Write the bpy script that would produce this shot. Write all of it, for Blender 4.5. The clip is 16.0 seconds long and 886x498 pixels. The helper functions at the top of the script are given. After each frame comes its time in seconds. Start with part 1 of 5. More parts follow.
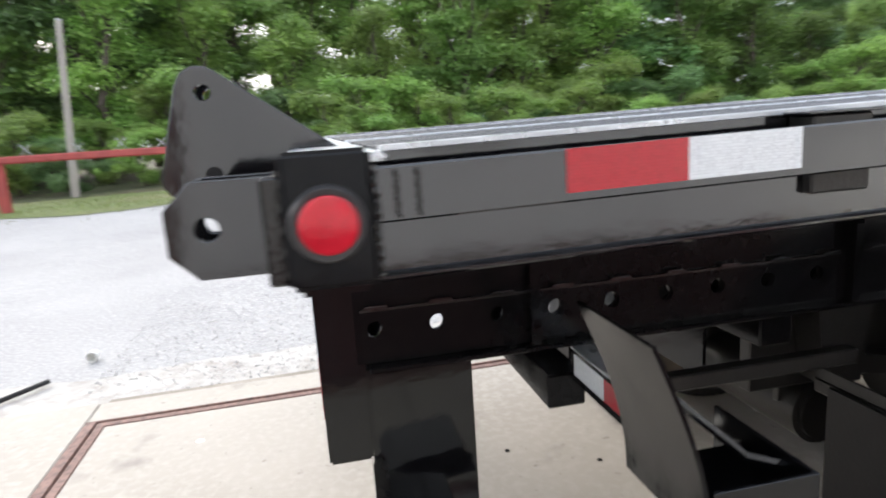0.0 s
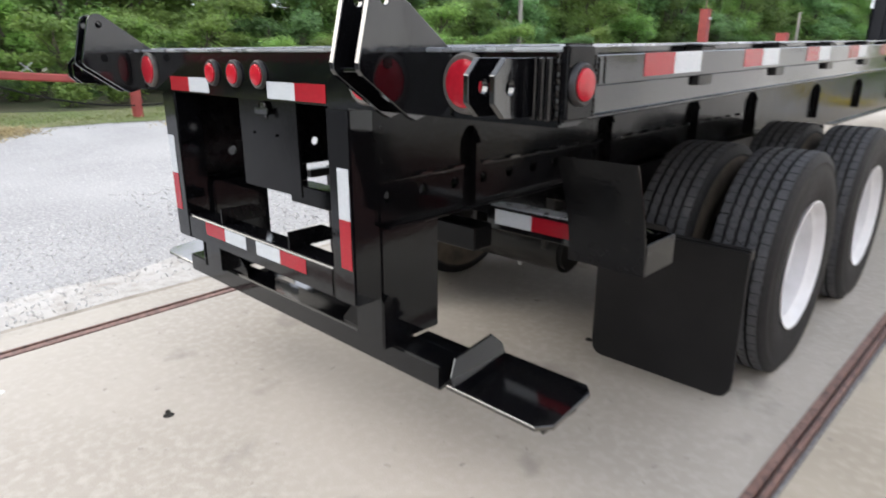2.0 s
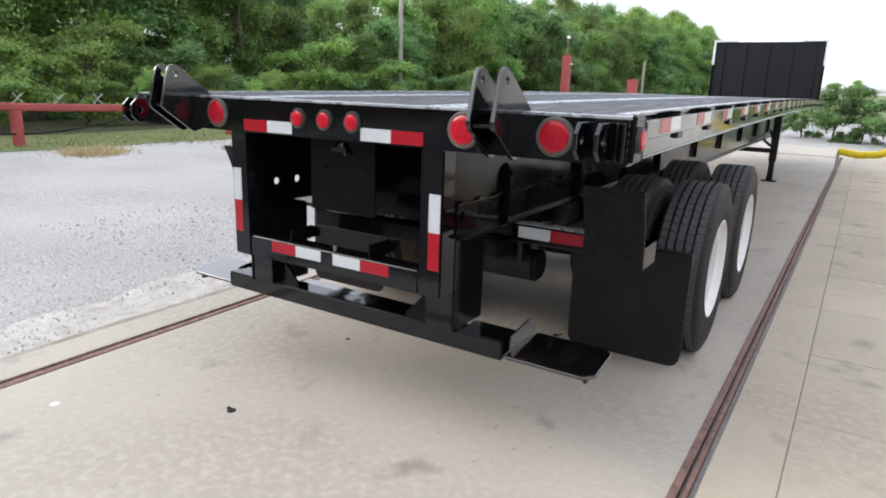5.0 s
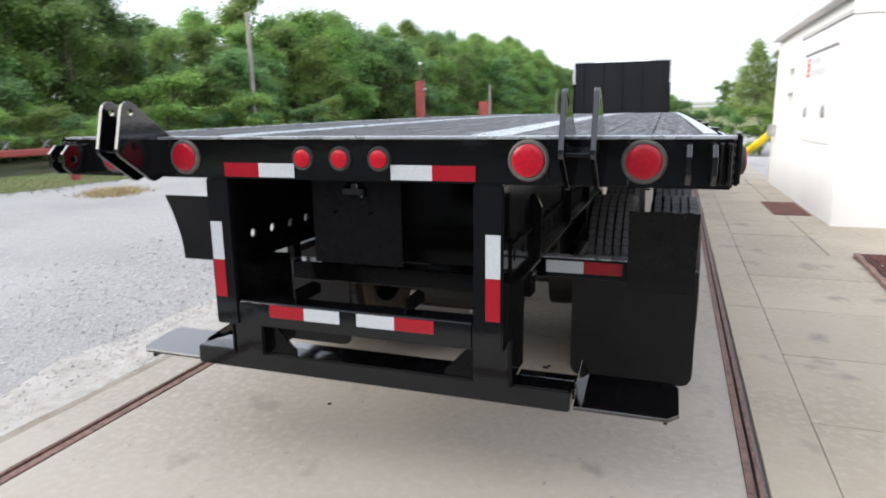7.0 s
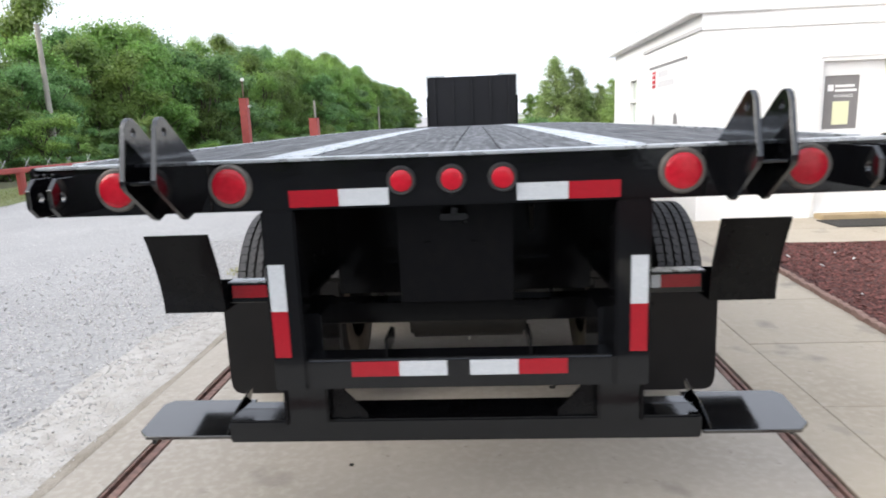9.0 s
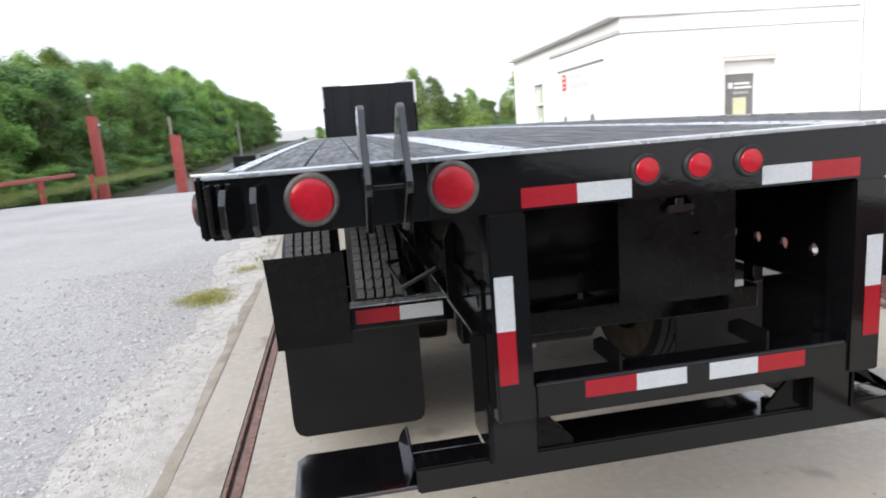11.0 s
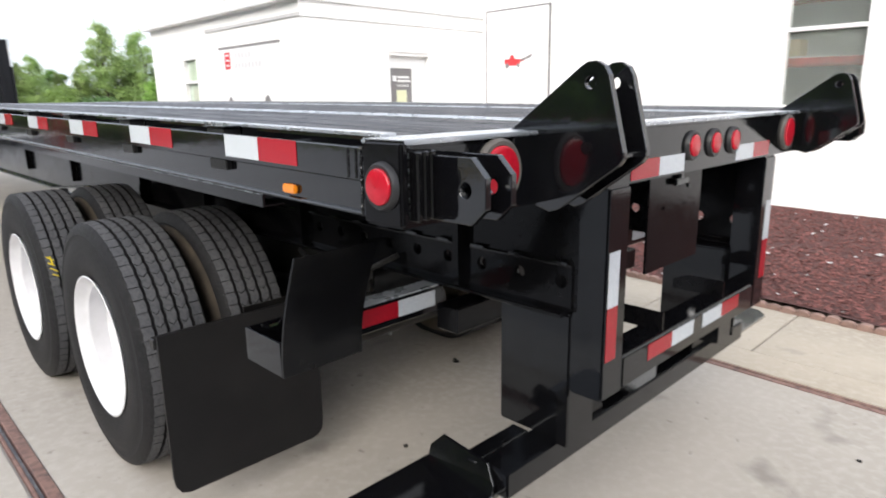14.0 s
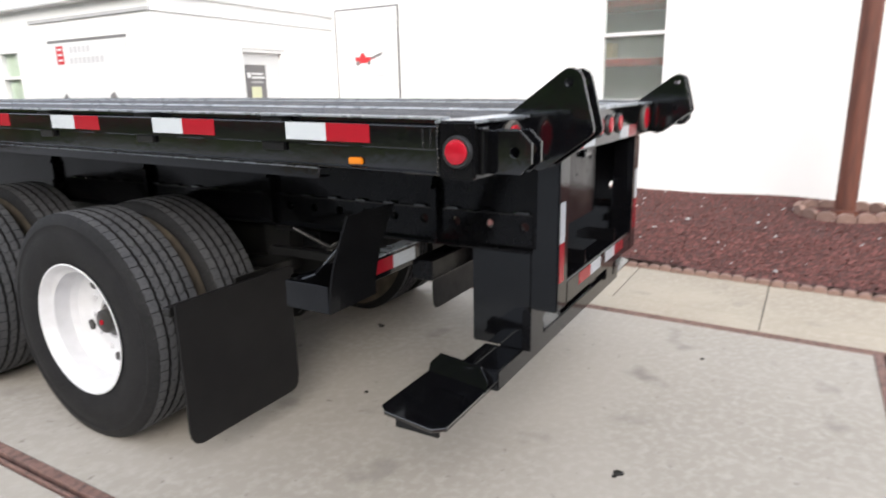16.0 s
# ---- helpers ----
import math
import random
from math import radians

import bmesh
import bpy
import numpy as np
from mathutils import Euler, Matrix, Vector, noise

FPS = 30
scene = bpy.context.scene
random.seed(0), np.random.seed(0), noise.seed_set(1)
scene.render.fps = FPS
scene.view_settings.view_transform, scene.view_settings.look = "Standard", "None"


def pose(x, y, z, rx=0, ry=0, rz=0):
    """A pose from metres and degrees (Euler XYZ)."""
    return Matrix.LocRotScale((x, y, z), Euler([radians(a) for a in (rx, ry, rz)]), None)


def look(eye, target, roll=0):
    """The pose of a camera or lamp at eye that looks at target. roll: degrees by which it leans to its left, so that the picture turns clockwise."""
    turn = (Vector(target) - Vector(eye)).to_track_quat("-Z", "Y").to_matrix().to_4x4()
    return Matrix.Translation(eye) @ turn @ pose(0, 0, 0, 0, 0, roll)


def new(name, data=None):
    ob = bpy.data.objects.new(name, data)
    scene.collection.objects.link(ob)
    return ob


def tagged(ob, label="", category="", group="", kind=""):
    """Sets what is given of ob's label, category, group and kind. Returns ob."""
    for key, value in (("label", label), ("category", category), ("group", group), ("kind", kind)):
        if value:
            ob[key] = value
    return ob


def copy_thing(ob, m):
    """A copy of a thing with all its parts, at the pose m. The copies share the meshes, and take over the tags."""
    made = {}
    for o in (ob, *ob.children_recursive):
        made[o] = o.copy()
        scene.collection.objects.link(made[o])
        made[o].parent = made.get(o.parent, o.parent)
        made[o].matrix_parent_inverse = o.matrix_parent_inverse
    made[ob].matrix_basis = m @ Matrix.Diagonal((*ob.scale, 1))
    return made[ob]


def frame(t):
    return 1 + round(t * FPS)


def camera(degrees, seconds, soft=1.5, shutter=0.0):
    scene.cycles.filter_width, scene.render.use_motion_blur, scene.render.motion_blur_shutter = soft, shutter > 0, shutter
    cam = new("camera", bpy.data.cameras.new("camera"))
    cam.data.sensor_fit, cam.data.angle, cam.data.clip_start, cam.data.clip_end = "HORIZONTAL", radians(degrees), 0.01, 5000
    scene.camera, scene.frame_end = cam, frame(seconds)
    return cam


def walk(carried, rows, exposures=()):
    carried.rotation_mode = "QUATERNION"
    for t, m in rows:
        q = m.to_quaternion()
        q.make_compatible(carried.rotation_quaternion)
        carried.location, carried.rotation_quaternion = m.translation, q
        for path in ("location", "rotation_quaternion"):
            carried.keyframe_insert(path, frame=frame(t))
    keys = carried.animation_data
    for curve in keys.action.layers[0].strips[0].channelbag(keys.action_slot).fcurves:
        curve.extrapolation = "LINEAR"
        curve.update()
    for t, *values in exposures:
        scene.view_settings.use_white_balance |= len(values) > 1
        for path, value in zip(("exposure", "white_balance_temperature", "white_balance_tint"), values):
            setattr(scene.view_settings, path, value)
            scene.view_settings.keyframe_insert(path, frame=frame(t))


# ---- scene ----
cam = camera(70.3, 16.0, soft=1.8, shutter=0.5)
PATH = [
    (0, (1.984, 0.028, 1.483), (0.06, 0.411, 1.093), -3.8),
    (0.5, (1.961, -0.342, 1.491), (0.116, 0.314, 1.082), -3.1),
    (1, (1.86, -0.65, 1.451), (0.021, 0.026, 1.049), -6.6),
    (1.5, (1.888, -0.865, 1.44), (0.342, 0.299, 0.936), 0.3),
    (2, (2.001, -1.088, 1.447), (0.68, 0.29, 0.85), 0.0),
    (2.5, (2.115, -1.311, 1.486), (0.866, 0.107, 0.83), 0.4),
    (3, (2.053, -1.558, 1.52), (0.833, -0.063, 0.993), -0.6),
    (3.5, (2.013, -1.718, 1.536), (0.865, -0.16, 1.032), -0.9),
    (3.7, (2.042, -1.761, 1.535), (0.921, -0.182, 1.034), -0.3),
    (5.8, (1.615, -2.062, 1.519), (0.636, -0.374, 1.084), 1.2),
    (6, (1.546, -2.021, 1.526), (0.6, -0.304, 1.126), 0.1),
    (6.5, (1.343, -1.974, 1.516), (0.48, -0.217, 1.106), 1.5),
    (7, (1.084, -2.018, 1.52), (0.441, -0.169, 1.11), -0.7),
    (7.5, (0.87, -2.016, 1.514), (0.363, -0.12, 1.131), 0.4),
    (8, (0.645, -1.924, 1.53), (0.275, 0.001, 1.134), -2.0),
    (8.5, (0.357, -1.914, 1.525), (0.184, 0.044, 1.155), -2.6),
    (9, (0.076, -1.891, 1.529), (-0.039, 0.07, 1.152), -2.3),
    (9.5, (-0.179, -1.772, 1.52), (-0.39, 0.185, 1.161), -3.2),
    (9.7, (-0.271, -1.751, 1.528), (-0.45, 0.208, 1.167), -2.6),
    (11.8, (-1.369, -1.449, 1.519), (-0.798, 0.429, 1.134), -3.6),
    (12, (-1.455, -1.41, 1.527), (-0.84, 0.451, 1.13), -2.4),
    (12.5, (-1.602, -1.211, 1.508), (-0.889, 0.624, 1.157), -3.2),
    (13, (-1.684, -1.018, 1.529), (-0.778, 0.715, 1.109), -1.7),
    (13.5, (-1.852, -0.872, 1.52), (-0.63, 0.657, 1.108), -3.5),
    (14, (-1.996, -0.82, 1.524), (-0.631, 0.567, 1.06), -0.9),
    (14.5, (-2.18, -0.88, 1.506), (-0.701, 0.378, 1.024), -1.1),
    (15, (-2.365, -0.866, 1.524), (-0.836, 0.332, 1.047), -1.7),
    (15.5, (-2.567, -0.754, 1.517), (-0.994, 0.352, 0.969), -4.3),
    (16, (-2.746, -0.755, 1.528), (-1.067, 0.218, 1.045), -1.1),
]
walk(cam, [(t, look(e, g, r)) for t, e, g, r in PATH],
     exposures=[(0, 0.82), (0.5, 0.85), (1.0, 0.79), (1.5, 0.54), (2.0, 0.63), (2.5, 0.78), (3.0, 0.79), (3.5, 0.7), (6.0, 0.4), (9.0, 0.45), (12.5, 0.44), (14.5, 0.45), (15.2, 0.41), (16.0, 0.31)])

# ---------------------------------------------------------------- world and light
world = bpy.data.worlds.new("sky")
scene.world = world
world.use_nodes = True
_n = world.node_tree.nodes
_l = world.node_tree.links
_bg = _n["Background"]
_sky = _n.new("ShaderNodeTexSky")
_sky.sky_type = "NISHITA"
_sky.sun_disc = False
SUN_EL, SUN_AZ = 27.0, 242.0          # elevation, compass azimuth (0 = +y, clockwise)
_sky.sun_elevation = radians(SUN_EL)
_sky.sun_rotation = radians(SUN_AZ)
_sky.air_density, _sky.dust_density, _sky.ozone_density = 1.0, 6.0, 1.0
_hsv = _n.new("ShaderNodeHueSaturation")   # thin white overcast takes the blue out
_hsv.inputs["Saturation"].default_value = 0.7
_l.new(_sky.outputs[0], _hsv.inputs["Color"])
_l.new(_hsv.outputs[0], _bg.inputs["Color"])
_bg.inputs["Strength"].default_value = 0.06
_cloud = _n.new("ShaderNodeBackground")      # even bright cloud cover
_cloud.inputs["Color"].default_value = (0.905, 0.957, 1.075, 1)
_cloud.inputs["Strength"].default_value = 1.0
_add = _n.new("ShaderNodeAddShader")
_l.new(_bg.outputs[0], _add.inputs[0])
_l.new(_cloud.outputs[0], _add.inputs[1])
_l.new(_add.outputs[0], _n["World Output"].inputs["Surface"])

sun = new("sun", bpy.data.lights.new("sun", "SUN"))
sun.data.energy = 2.0
sun.data.angle = radians(50)
sun.data.color = (1.0, 0.95, 0.88)
_a = radians(SUN_AZ)
_e = radians(SUN_EL)
_dirv = Vector((math.sin(_a) * math.cos(_e), math.cos(_a) * math.cos(_e), math.sin(_e)))
sun.matrix_world = look(tuple(_dirv * 60), (0, 0, 0))

# ---------------------------------------------------------------- materials


def mat(name, base, rough=0.5, metal=0.0, var=None, scale=4.0, bump=0.0, bump_scale=80.0, rough_var=0.0,
        coat=0.0, spec=0.5, rand=0.0, island=False, each=0.0, detail=6.0, stretch=None, trans=0.0, stain=None, fine=None, fine_scale=60.0, scuff=None, tint=None):
    """Principled material: base colour mixed with var by a broad noise and with fine by a fine one, bump and roughness noise."""
    m = bpy.data.materials.new(name)
    m.use_nodes = True
    n, l = m.node_tree.nodes, m.node_tree.links
    p = n["Principled BSDF"]
    p.inputs["Roughness"].default_value = rough
    p.inputs["Metallic"].default_value = metal
    p.inputs["Specular IOR Level"].default_value = spec
    p.inputs["Coat Weight"].default_value = coat
    if tint:
        p.inputs["Specular Tint"].default_value = (*tint, 1)
    p.inputs["Coat Roughness"].default_value = 0.06
    co = n.new("ShaderNodeTexCoord")
    src = co.outputs["Object"]
    if stretch:
        mp = n.new("ShaderNodeMapping")
        mp.inputs["Scale"].default_value = stretch
        l.new(src, mp.inputs["Vector"])
        src = mp.outputs[0]

    def tex(sc, det):
        t = n.new("ShaderNodeTexNoise")
        t.inputs["Scale"].default_value = sc
        t.inputs["Detail"].default_value = det
        l.new(src, t.inputs["Vector"])
        return t.outputs["Fac"]

    def ramp(fac, lo, hi):
        r = n.new("ShaderNodeMapRange")
        r.inputs["From Min"].default_value = lo
        r.inputs["From Max"].default_value = hi
        l.new(fac, r.inputs["Value"])
        return r.outputs[0]

    def mix(a, b, fac):
        x = n.new("ShaderNodeMix")
        x.data_type = "RGBA"
        for sock, v in ((x.inputs[6], a), (x.inputs[7], b)):
            if isinstance(v, tuple):
                sock.default_value = (*v, 1)
            else:
                l.new(v, sock)
        l.new(fac, x.inputs[0])
        return x.outputs[2]

    col = base
    if stain:
        col = mix(base, stain, ramp(tex(0.55, 7), 0.5, 0.72))
    if var:
        col = mix(col, var, ramp(tex(scale, detail), 0.35, 0.68))
    if fine:
        col = mix(col, fine, ramp(tex(fine_scale, 4), 0.45, 0.75))
    if scuff:
        col = mix(col, scuff, ramp(tex(2.6, 9), 0.61, 0.72))
        col = mix(col, scuff, ramp(tex(17.0, 6), 0.67, 0.75))
    if rand:
        h = n.new("ShaderNodeHueSaturation")
        if isinstance(col, tuple):
            h.inputs["Color"].default_value = (*col, 1)
        else:
            l.new(col, h.inputs["Color"])
        if island:
            g = n.new("ShaderNodeNewGeometry")
            rv = g.outputs["Random Per Island"]
        else:
            g = n.new("ShaderNodeObjectInfo")
            rv = g.outputs["Random"]
        r = n.new("ShaderNodeMapRange")
        r.inputs["To Min"].default_value = 1 - rand
        r.inputs["To Max"].default_value = 1 + rand
        l.new(rv, r.inputs["Value"])
        l.new(r.outputs[0], h.inputs["Value"])
        col = h.outputs[0]
    if each:
        h = n.new("ShaderNodeHueSaturation")
        g = n.new("ShaderNodeObjectInfo")
        for sock, lo, hi in (("Value", 1 - each, 1 + each), ("Hue", 0.5 - 0.045 * each, 0.5 + 0.025 * each)):
            r = n.new("ShaderNodeMapRange")
            r.inputs["To Min"].default_value = lo
            r.inputs["To Max"].default_value = hi
            l.new(g.outputs["Random"], r.inputs["Value"])
            l.new(r.outputs[0], h.inputs[sock])
        l.new(col, h.inputs["Color"])
        col = h.outputs[0]
    if isinstance(col, tuple):
        p.inputs["Base Color"].default_value = (*col, 1)
    else:
        l.new(col, p.inputs["Base Color"])
    if rough_var:
        r = n.new("ShaderNodeMapRange")
        r.inputs["From Min"].default_value = 0.3
        r.inputs["From Max"].default_value = 0.7
        r.inputs["To Min"].default_value = max(0.02, rough - rough_var)
        r.inputs["To Max"].default_value = min(1, rough + rough_var)
        l.new(tex(scale * 2.3, 5), r.inputs["Value"])
        l.new(r.outputs[0], p.inputs["Roughness"])
    if bump:
        b = n.new("ShaderNodeBump")
        b.inputs["Strength"].default_value = 1.0
        b.inputs["Distance"].default_value = bump
        l.new(tex(bump_scale, 5), b.inputs["Height"])
        l.new(b.outputs[0], p.inputs["Normal"])
    if trans:
        tr = n.new("ShaderNodeBsdfTranslucent")
        if isinstance(col, tuple):
            tr.inputs["Color"].default_value = (*col, 1)
        else:
            l.new(col, tr.inputs["Color"])
        ms = n.new("ShaderNodeMixShader")
        ms.inputs[0].default_value = trans
        l.new(p.outputs[0], ms.inputs[1])
        l.new(tr.outputs[0], ms.inputs[2])
        l.new(ms.outputs[0], n["Material Output"].inputs["Surface"])
    return m


def glass(name, tint, rough=0.03):
    m = bpy.data.materials.new(name)
    m.use_nodes = True
    p = m.node_tree.nodes["Principled BSDF"]
    p.inputs["Base Color"].default_value = (*tint, 1)
    p.inputs["Transmission Weight"].default_value = 1.0
    p.inputs["Roughness"].default_value = rough
    p.inputs["IOR"].default_value = 1.45
    return m


def mesh_tape(name, base, dark, scale=260.0):
    """Retro-reflective tape: a fine honeycomb in its colour."""
    m = bpy.data.materials.new(name)
    m.use_nodes = True
    n, l = m.node_tree.nodes, m.node_tree.links
    p = n["Principled BSDF"]
    p.inputs["Roughness"].default_value = 0.22
    v = n.new("ShaderNodeTexVoronoi")
    v.feature = "DISTANCE_TO_EDGE"
    v.inputs["Scale"].default_value = scale
    v.inputs["Randomness"].default_value = 0.15
    c = n.new("ShaderNodeTexCoord")
    l.new(c.outputs["Object"], v.inputs["Vector"])
    r = n.new("ShaderNodeMapRange")
    r.inputs["From Max"].default_value = 0.12
    l.new(v.outputs["Distance"], r.inputs["Value"])
    x = n.new("ShaderNodeMix")
    x.data_type = "RGBA"
    x.inputs[6].default_value = (*dark, 1)
    x.inputs[7].default_value = (*base, 1)
    l.new(r.outputs[0], x.inputs[0])
    l.new(x.outputs[2], p.inputs["Base Color"])
    return m


PAINT = mat("gloss_black_paint", (0.0034, 0.0035, 0.0044), 0.065, spec=0.44, rough_var=0.035, scale=3, bump=0.00018, bump_scale=45,
            fine=(0.005, 0.005, 0.0056), fine_scale=25, tint=(0.88, 0.94, 1.0))
# same black paint, specular raised to paint in brighter wall and sky reflections
PAINT_BRIGHT = mat("black_paint_strong_reflection", (0.0034, 0.0035, 0.0044), 0.08, spec=0.92, rough_var=0.04, scale=4, bump=0.00018, bump_scale=45,
                  fine=(0.005, 0.005, 0.0056), fine_scale=25, tint=(0.92, 0.96, 1.0))
# same black paint again, specular and coat raised for the pads' sky shine
PAINT_PAD_BRIGHT = mat("black_pad_paint_strong_reflection", (0.0034, 0.0035, 0.0044), 0.1, spec=1.0, coat=0.8, rough_var=0.04, scale=4, bump=0.00018, bump_scale=45,
                fine=(0.005, 0.005, 0.0056), fine_scale=25)
# same black paint, specular cut so frame parts in shade come out darker
PAINT_DIM = mat("black_paint_dim_reflection", (0.0042, 0.0042, 0.005), 0.14, spec=0.17, rough_var=0.06, scale=4, bump=0.0003, bump_scale=60,
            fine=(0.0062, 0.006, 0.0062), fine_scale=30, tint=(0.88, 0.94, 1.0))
BOARD = mat("matt_blue_black_board", (0.0052, 0.0056, 0.0082), 0.42, spec=0.3, var=(0.007, 0.0076, 0.0108), scale=1.2, rough_var=0.08)
PAINT_ROUGH = mat("welded_black_paint", (0.0035, 0.0035, 0.004), 0.2, rough_var=0.08, scale=9, bump=0.0006, bump_scale=130)
UNDER = mat("dusty_black_frame_paint", (0.006, 0.006, 0.0064), 0.35, spec=0.35, var=(0.012, 0.0115, 0.011), scale=6, bump=0.0008, bump_scale=120)
DECK = mat("black_stained_deck_board", (0.015, 0.016, 0.019), 0.46, spec=0.25, var=(0.03, 0.032, 0.039), scale=2.2, rough_var=0.14, bump=0.003,
           bump_scale=60, rand=0.35, stretch=(9, 0.7, 9), fine=(0.042, 0.047, 0.06), fine_scale=9)
STRIP = mat("worn_bright_steel", (0.5, 0.53, 0.57), 0.3, metal=0.6, var=(0.36, 0.39, 0.43), scale=7, rough_var=0.1, bump=0.0006)
ALU = mat("bright_aluminium_trim", (0.72, 0.76, 0.8), 0.4, metal=0.15, var=(0.62, 0.66, 0.7), scale=6)
LENS = mat("red_lamp_lens", (0.37, 0.006, 0.018), 0.2, spec=0.45, var=(0.47, 0.01, 0.026), scale=55, bump=0.0008, bump_scale=70)
GROMMET = mat("grey_rubber_grommet", (0.075, 0.07, 0.066), 0.7, var=(0.12, 0.11, 0.1), scale=40, bump=0.0006, bump_scale=200)
GROMMET_DARK = mat("black_rubber_grommet", (0.02, 0.02, 0.022), 0.5, bump=0.0004, bump_scale=200)
AMBER = mat("amber_lens", (0.75, 0.24, 0.01), 0.2, coat=0.5)
TAPE_RED = mesh_tape("red_reflective_tape", (0.37, 0.009, 0.02), (0.26, 0.006, 0.015))
TAPE_WHITE = mesh_tape("white_reflective_tape", (0.6, 0.64, 0.67), (0.42, 0.45, 0.49))
RUBBER = mat("tyre_rubber", (0.0105, 0.0104, 0.0116), 0.6, spec=0.2, var=(0.0165, 0.0162, 0.0172), scale=10, bump=0.0012, bump_scale=180,
             fine=(0.02, 0.0198, 0.021), fine_scale=70)
TREAD = mat("dusty_tyre_tread", (0.074, 0.076, 0.084), 0.8, var=(0.099, 0.1, 0.106), scale=9, bump=0.001, bump_scale=220, fine=(0.048, 0.05, 0.056), fine_scale=90)
DIRT = mat("brown_kerb_dirt", (0.24, 0.215, 0.175), 0.95, var=(0.35, 0.32, 0.275), scale=5, bump=0.01, bump_scale=60)
FLAP = mat("black_rubber_mudflap", (0.0085, 0.0083, 0.0092), 0.4, spec=0.2, var=(0.012, 0.0118, 0.0125), scale=5, rough_var=0.08, bump=0.0006, bump_scale=90)
WHEEL = mat("white_painted_steel_wheel", (0.72, 0.72, 0.745), 0.35, var=(0.64, 0.64, 0.66), scale=12)
HUBM = mat("greasy_black_hub", (0.03, 0.028, 0.026), 0.4, bump=0.001, bump_scale=150)
DUSTY = mat("dusty_tan_brake_drum", (0.13, 0.105, 0.078), 0.85, var=(0.06, 0.05, 0.04), scale=9, bump=0.001)
YELLOW = mat("yellow_plastic", (0.8, 0.62, 0.02), 0.4, var=(0.7, 0.53, 0.02), scale=8)

CONC = mat("pale_concrete", (0.43, 0.396, 0.348), 0.85, var=(0.368, 0.337, 0.294), scale=0.9, bump=0.0016, bump_scale=150,
           stain=(0.31, 0.282, 0.243), fine=(0.45, 0.42, 0.378), fine_scale=24, detail=10, scuff=(0.27, 0.247, 0.218))
CONC_SIDE = mat("tan_concrete_slab", (0.445, 0.395, 0.318), 0.88, var=(0.382, 0.333, 0.264), scale=1.1, bump=0.002, bump_scale=150,
                stain=(0.3, 0.265, 0.22), fine=(0.46, 0.41, 0.34), fine_scale=22, rand=0.05, detail=9, scuff=(0.27, 0.245, 0.21))
GRAVEL = mat("pale_grey_gravel", (0.365, 0.361, 0.358), 0.95, var=(0.28, 0.276, 0.277), scale=0.5, bump=0.012, bump_scale=42,
             fine=(0.5, 0.49, 0.48), fine_scale=38, detail=10)
LIME = mat("crushed_limestone_dust", (0.52, 0.505, 0.48), 0.95, var=(0.42, 0.405, 0.38), scale=2.2, bump=0.01, bump_scale=60,
           fine=(0.34, 0.31, 0.28), fine_scale=11, detail=9)
STONE = mat("limestone_chip", (0.52, 0.51, 0.5), 0.9, rand=0.25, island=True)
RUST = mat("rusted_steel_angle", (0.19, 0.108, 0.09), 0.75, var=(0.25, 0.15, 0.125), scale=7, bump=0.0015, bump_scale=90,
           fine=(0.08, 0.055, 0.05), fine_scale=30)
JOINT = mat("dirty_joint_filler", (0.09, 0.08, 0.065), 0.95, var=(0.05, 0.045, 0.04), scale=9)
GAP = mat("dark_joint", (0.01, 0.009, 0.008), 0.95)
MULCH_BED = mat("dark_mulch_soil", (0.1, 0.04, 0.035), 0.95, var=(0.065, 0.028, 0.025), scale=6, bump=0.02, bump_scale=45)
MULCH = mat("red_wood_mulch", (0.155, 0.06, 0.052), 0.9, rand=0.5, island=True)
EDGING = mat("pink_concrete_edging", (0.3, 0.2, 0.165), 0.9, var=(0.24, 0.15, 0.125), scale=9, bump=0.002, bump_scale=90, rand=0.12)
WALLW = mat("white_painted_block", (0.9, 0.9, 0.9), 0.6, var=(0.86, 0.87, 0.87), scale=1.2, bump=0.001, bump_scale=60)
TRIMW = mat("white_trim_paint", (0.84, 0.85, 0.85), 0.4, var=(0.8, 0.8, 0.8), scale=3)
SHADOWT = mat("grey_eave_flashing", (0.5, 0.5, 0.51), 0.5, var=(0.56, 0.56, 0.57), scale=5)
GLASSM = glass("window_glass", (0.85, 0.9, 0.9))
# grey glare on the panes is mixed in as a pale diffuse layer
GLARE_GLASS = glass("glare_window_glass", (0.85, 0.9, 0.9))
_dn, _dl = GLARE_GLASS.node_tree.nodes, GLARE_GLASS.node_tree.links
_glare = _dn.new("ShaderNodeBsdfDiffuse")
_glare.inputs["Color"].default_value = (0.5, 0.53, 0.5, 1)
_mix = _dn.new("ShaderNodeMixShader")
_mix.inputs[0].default_value = 0.12
_dl.new(_dn["Principled BSDF"].outputs[0], _mix.inputs[1])
_dl.new(_glare.outputs[0], _mix.inputs[2])
_dl.new(_mix.outputs[0], _dn["Material Output"].inputs["Surface"])
INNER = mat("dim_room_paint", (0.55, 0.57, 0.55), 0.8, var=(0.45, 0.47, 0.45), scale=1.5)
REDF = mat("red_painted_steel", (0.42, 0.045, 0.035), 0.5, var=(0.33, 0.035, 0.03), scale=6)
FENCE = mat("faded_red_pipe", (0.36, 0.065, 0.055), 0.6, var=(0.27, 0.05, 0.045), scale=3, bump=0.001, bump_scale=40)
POLEW = mat("weathered_wood_pole", (0.4, 0.37, 0.325), 0.9, var=(0.29, 0.265, 0.235), scale=3, bump=0.004, bump_scale=30, stretch=(8, 8, 0.6))
GALV = mat("galvanised_steel", (0.5, 0.5, 0.5), 0.4, metal=0.7, var=(0.4, 0.4, 0.4), scale=9)
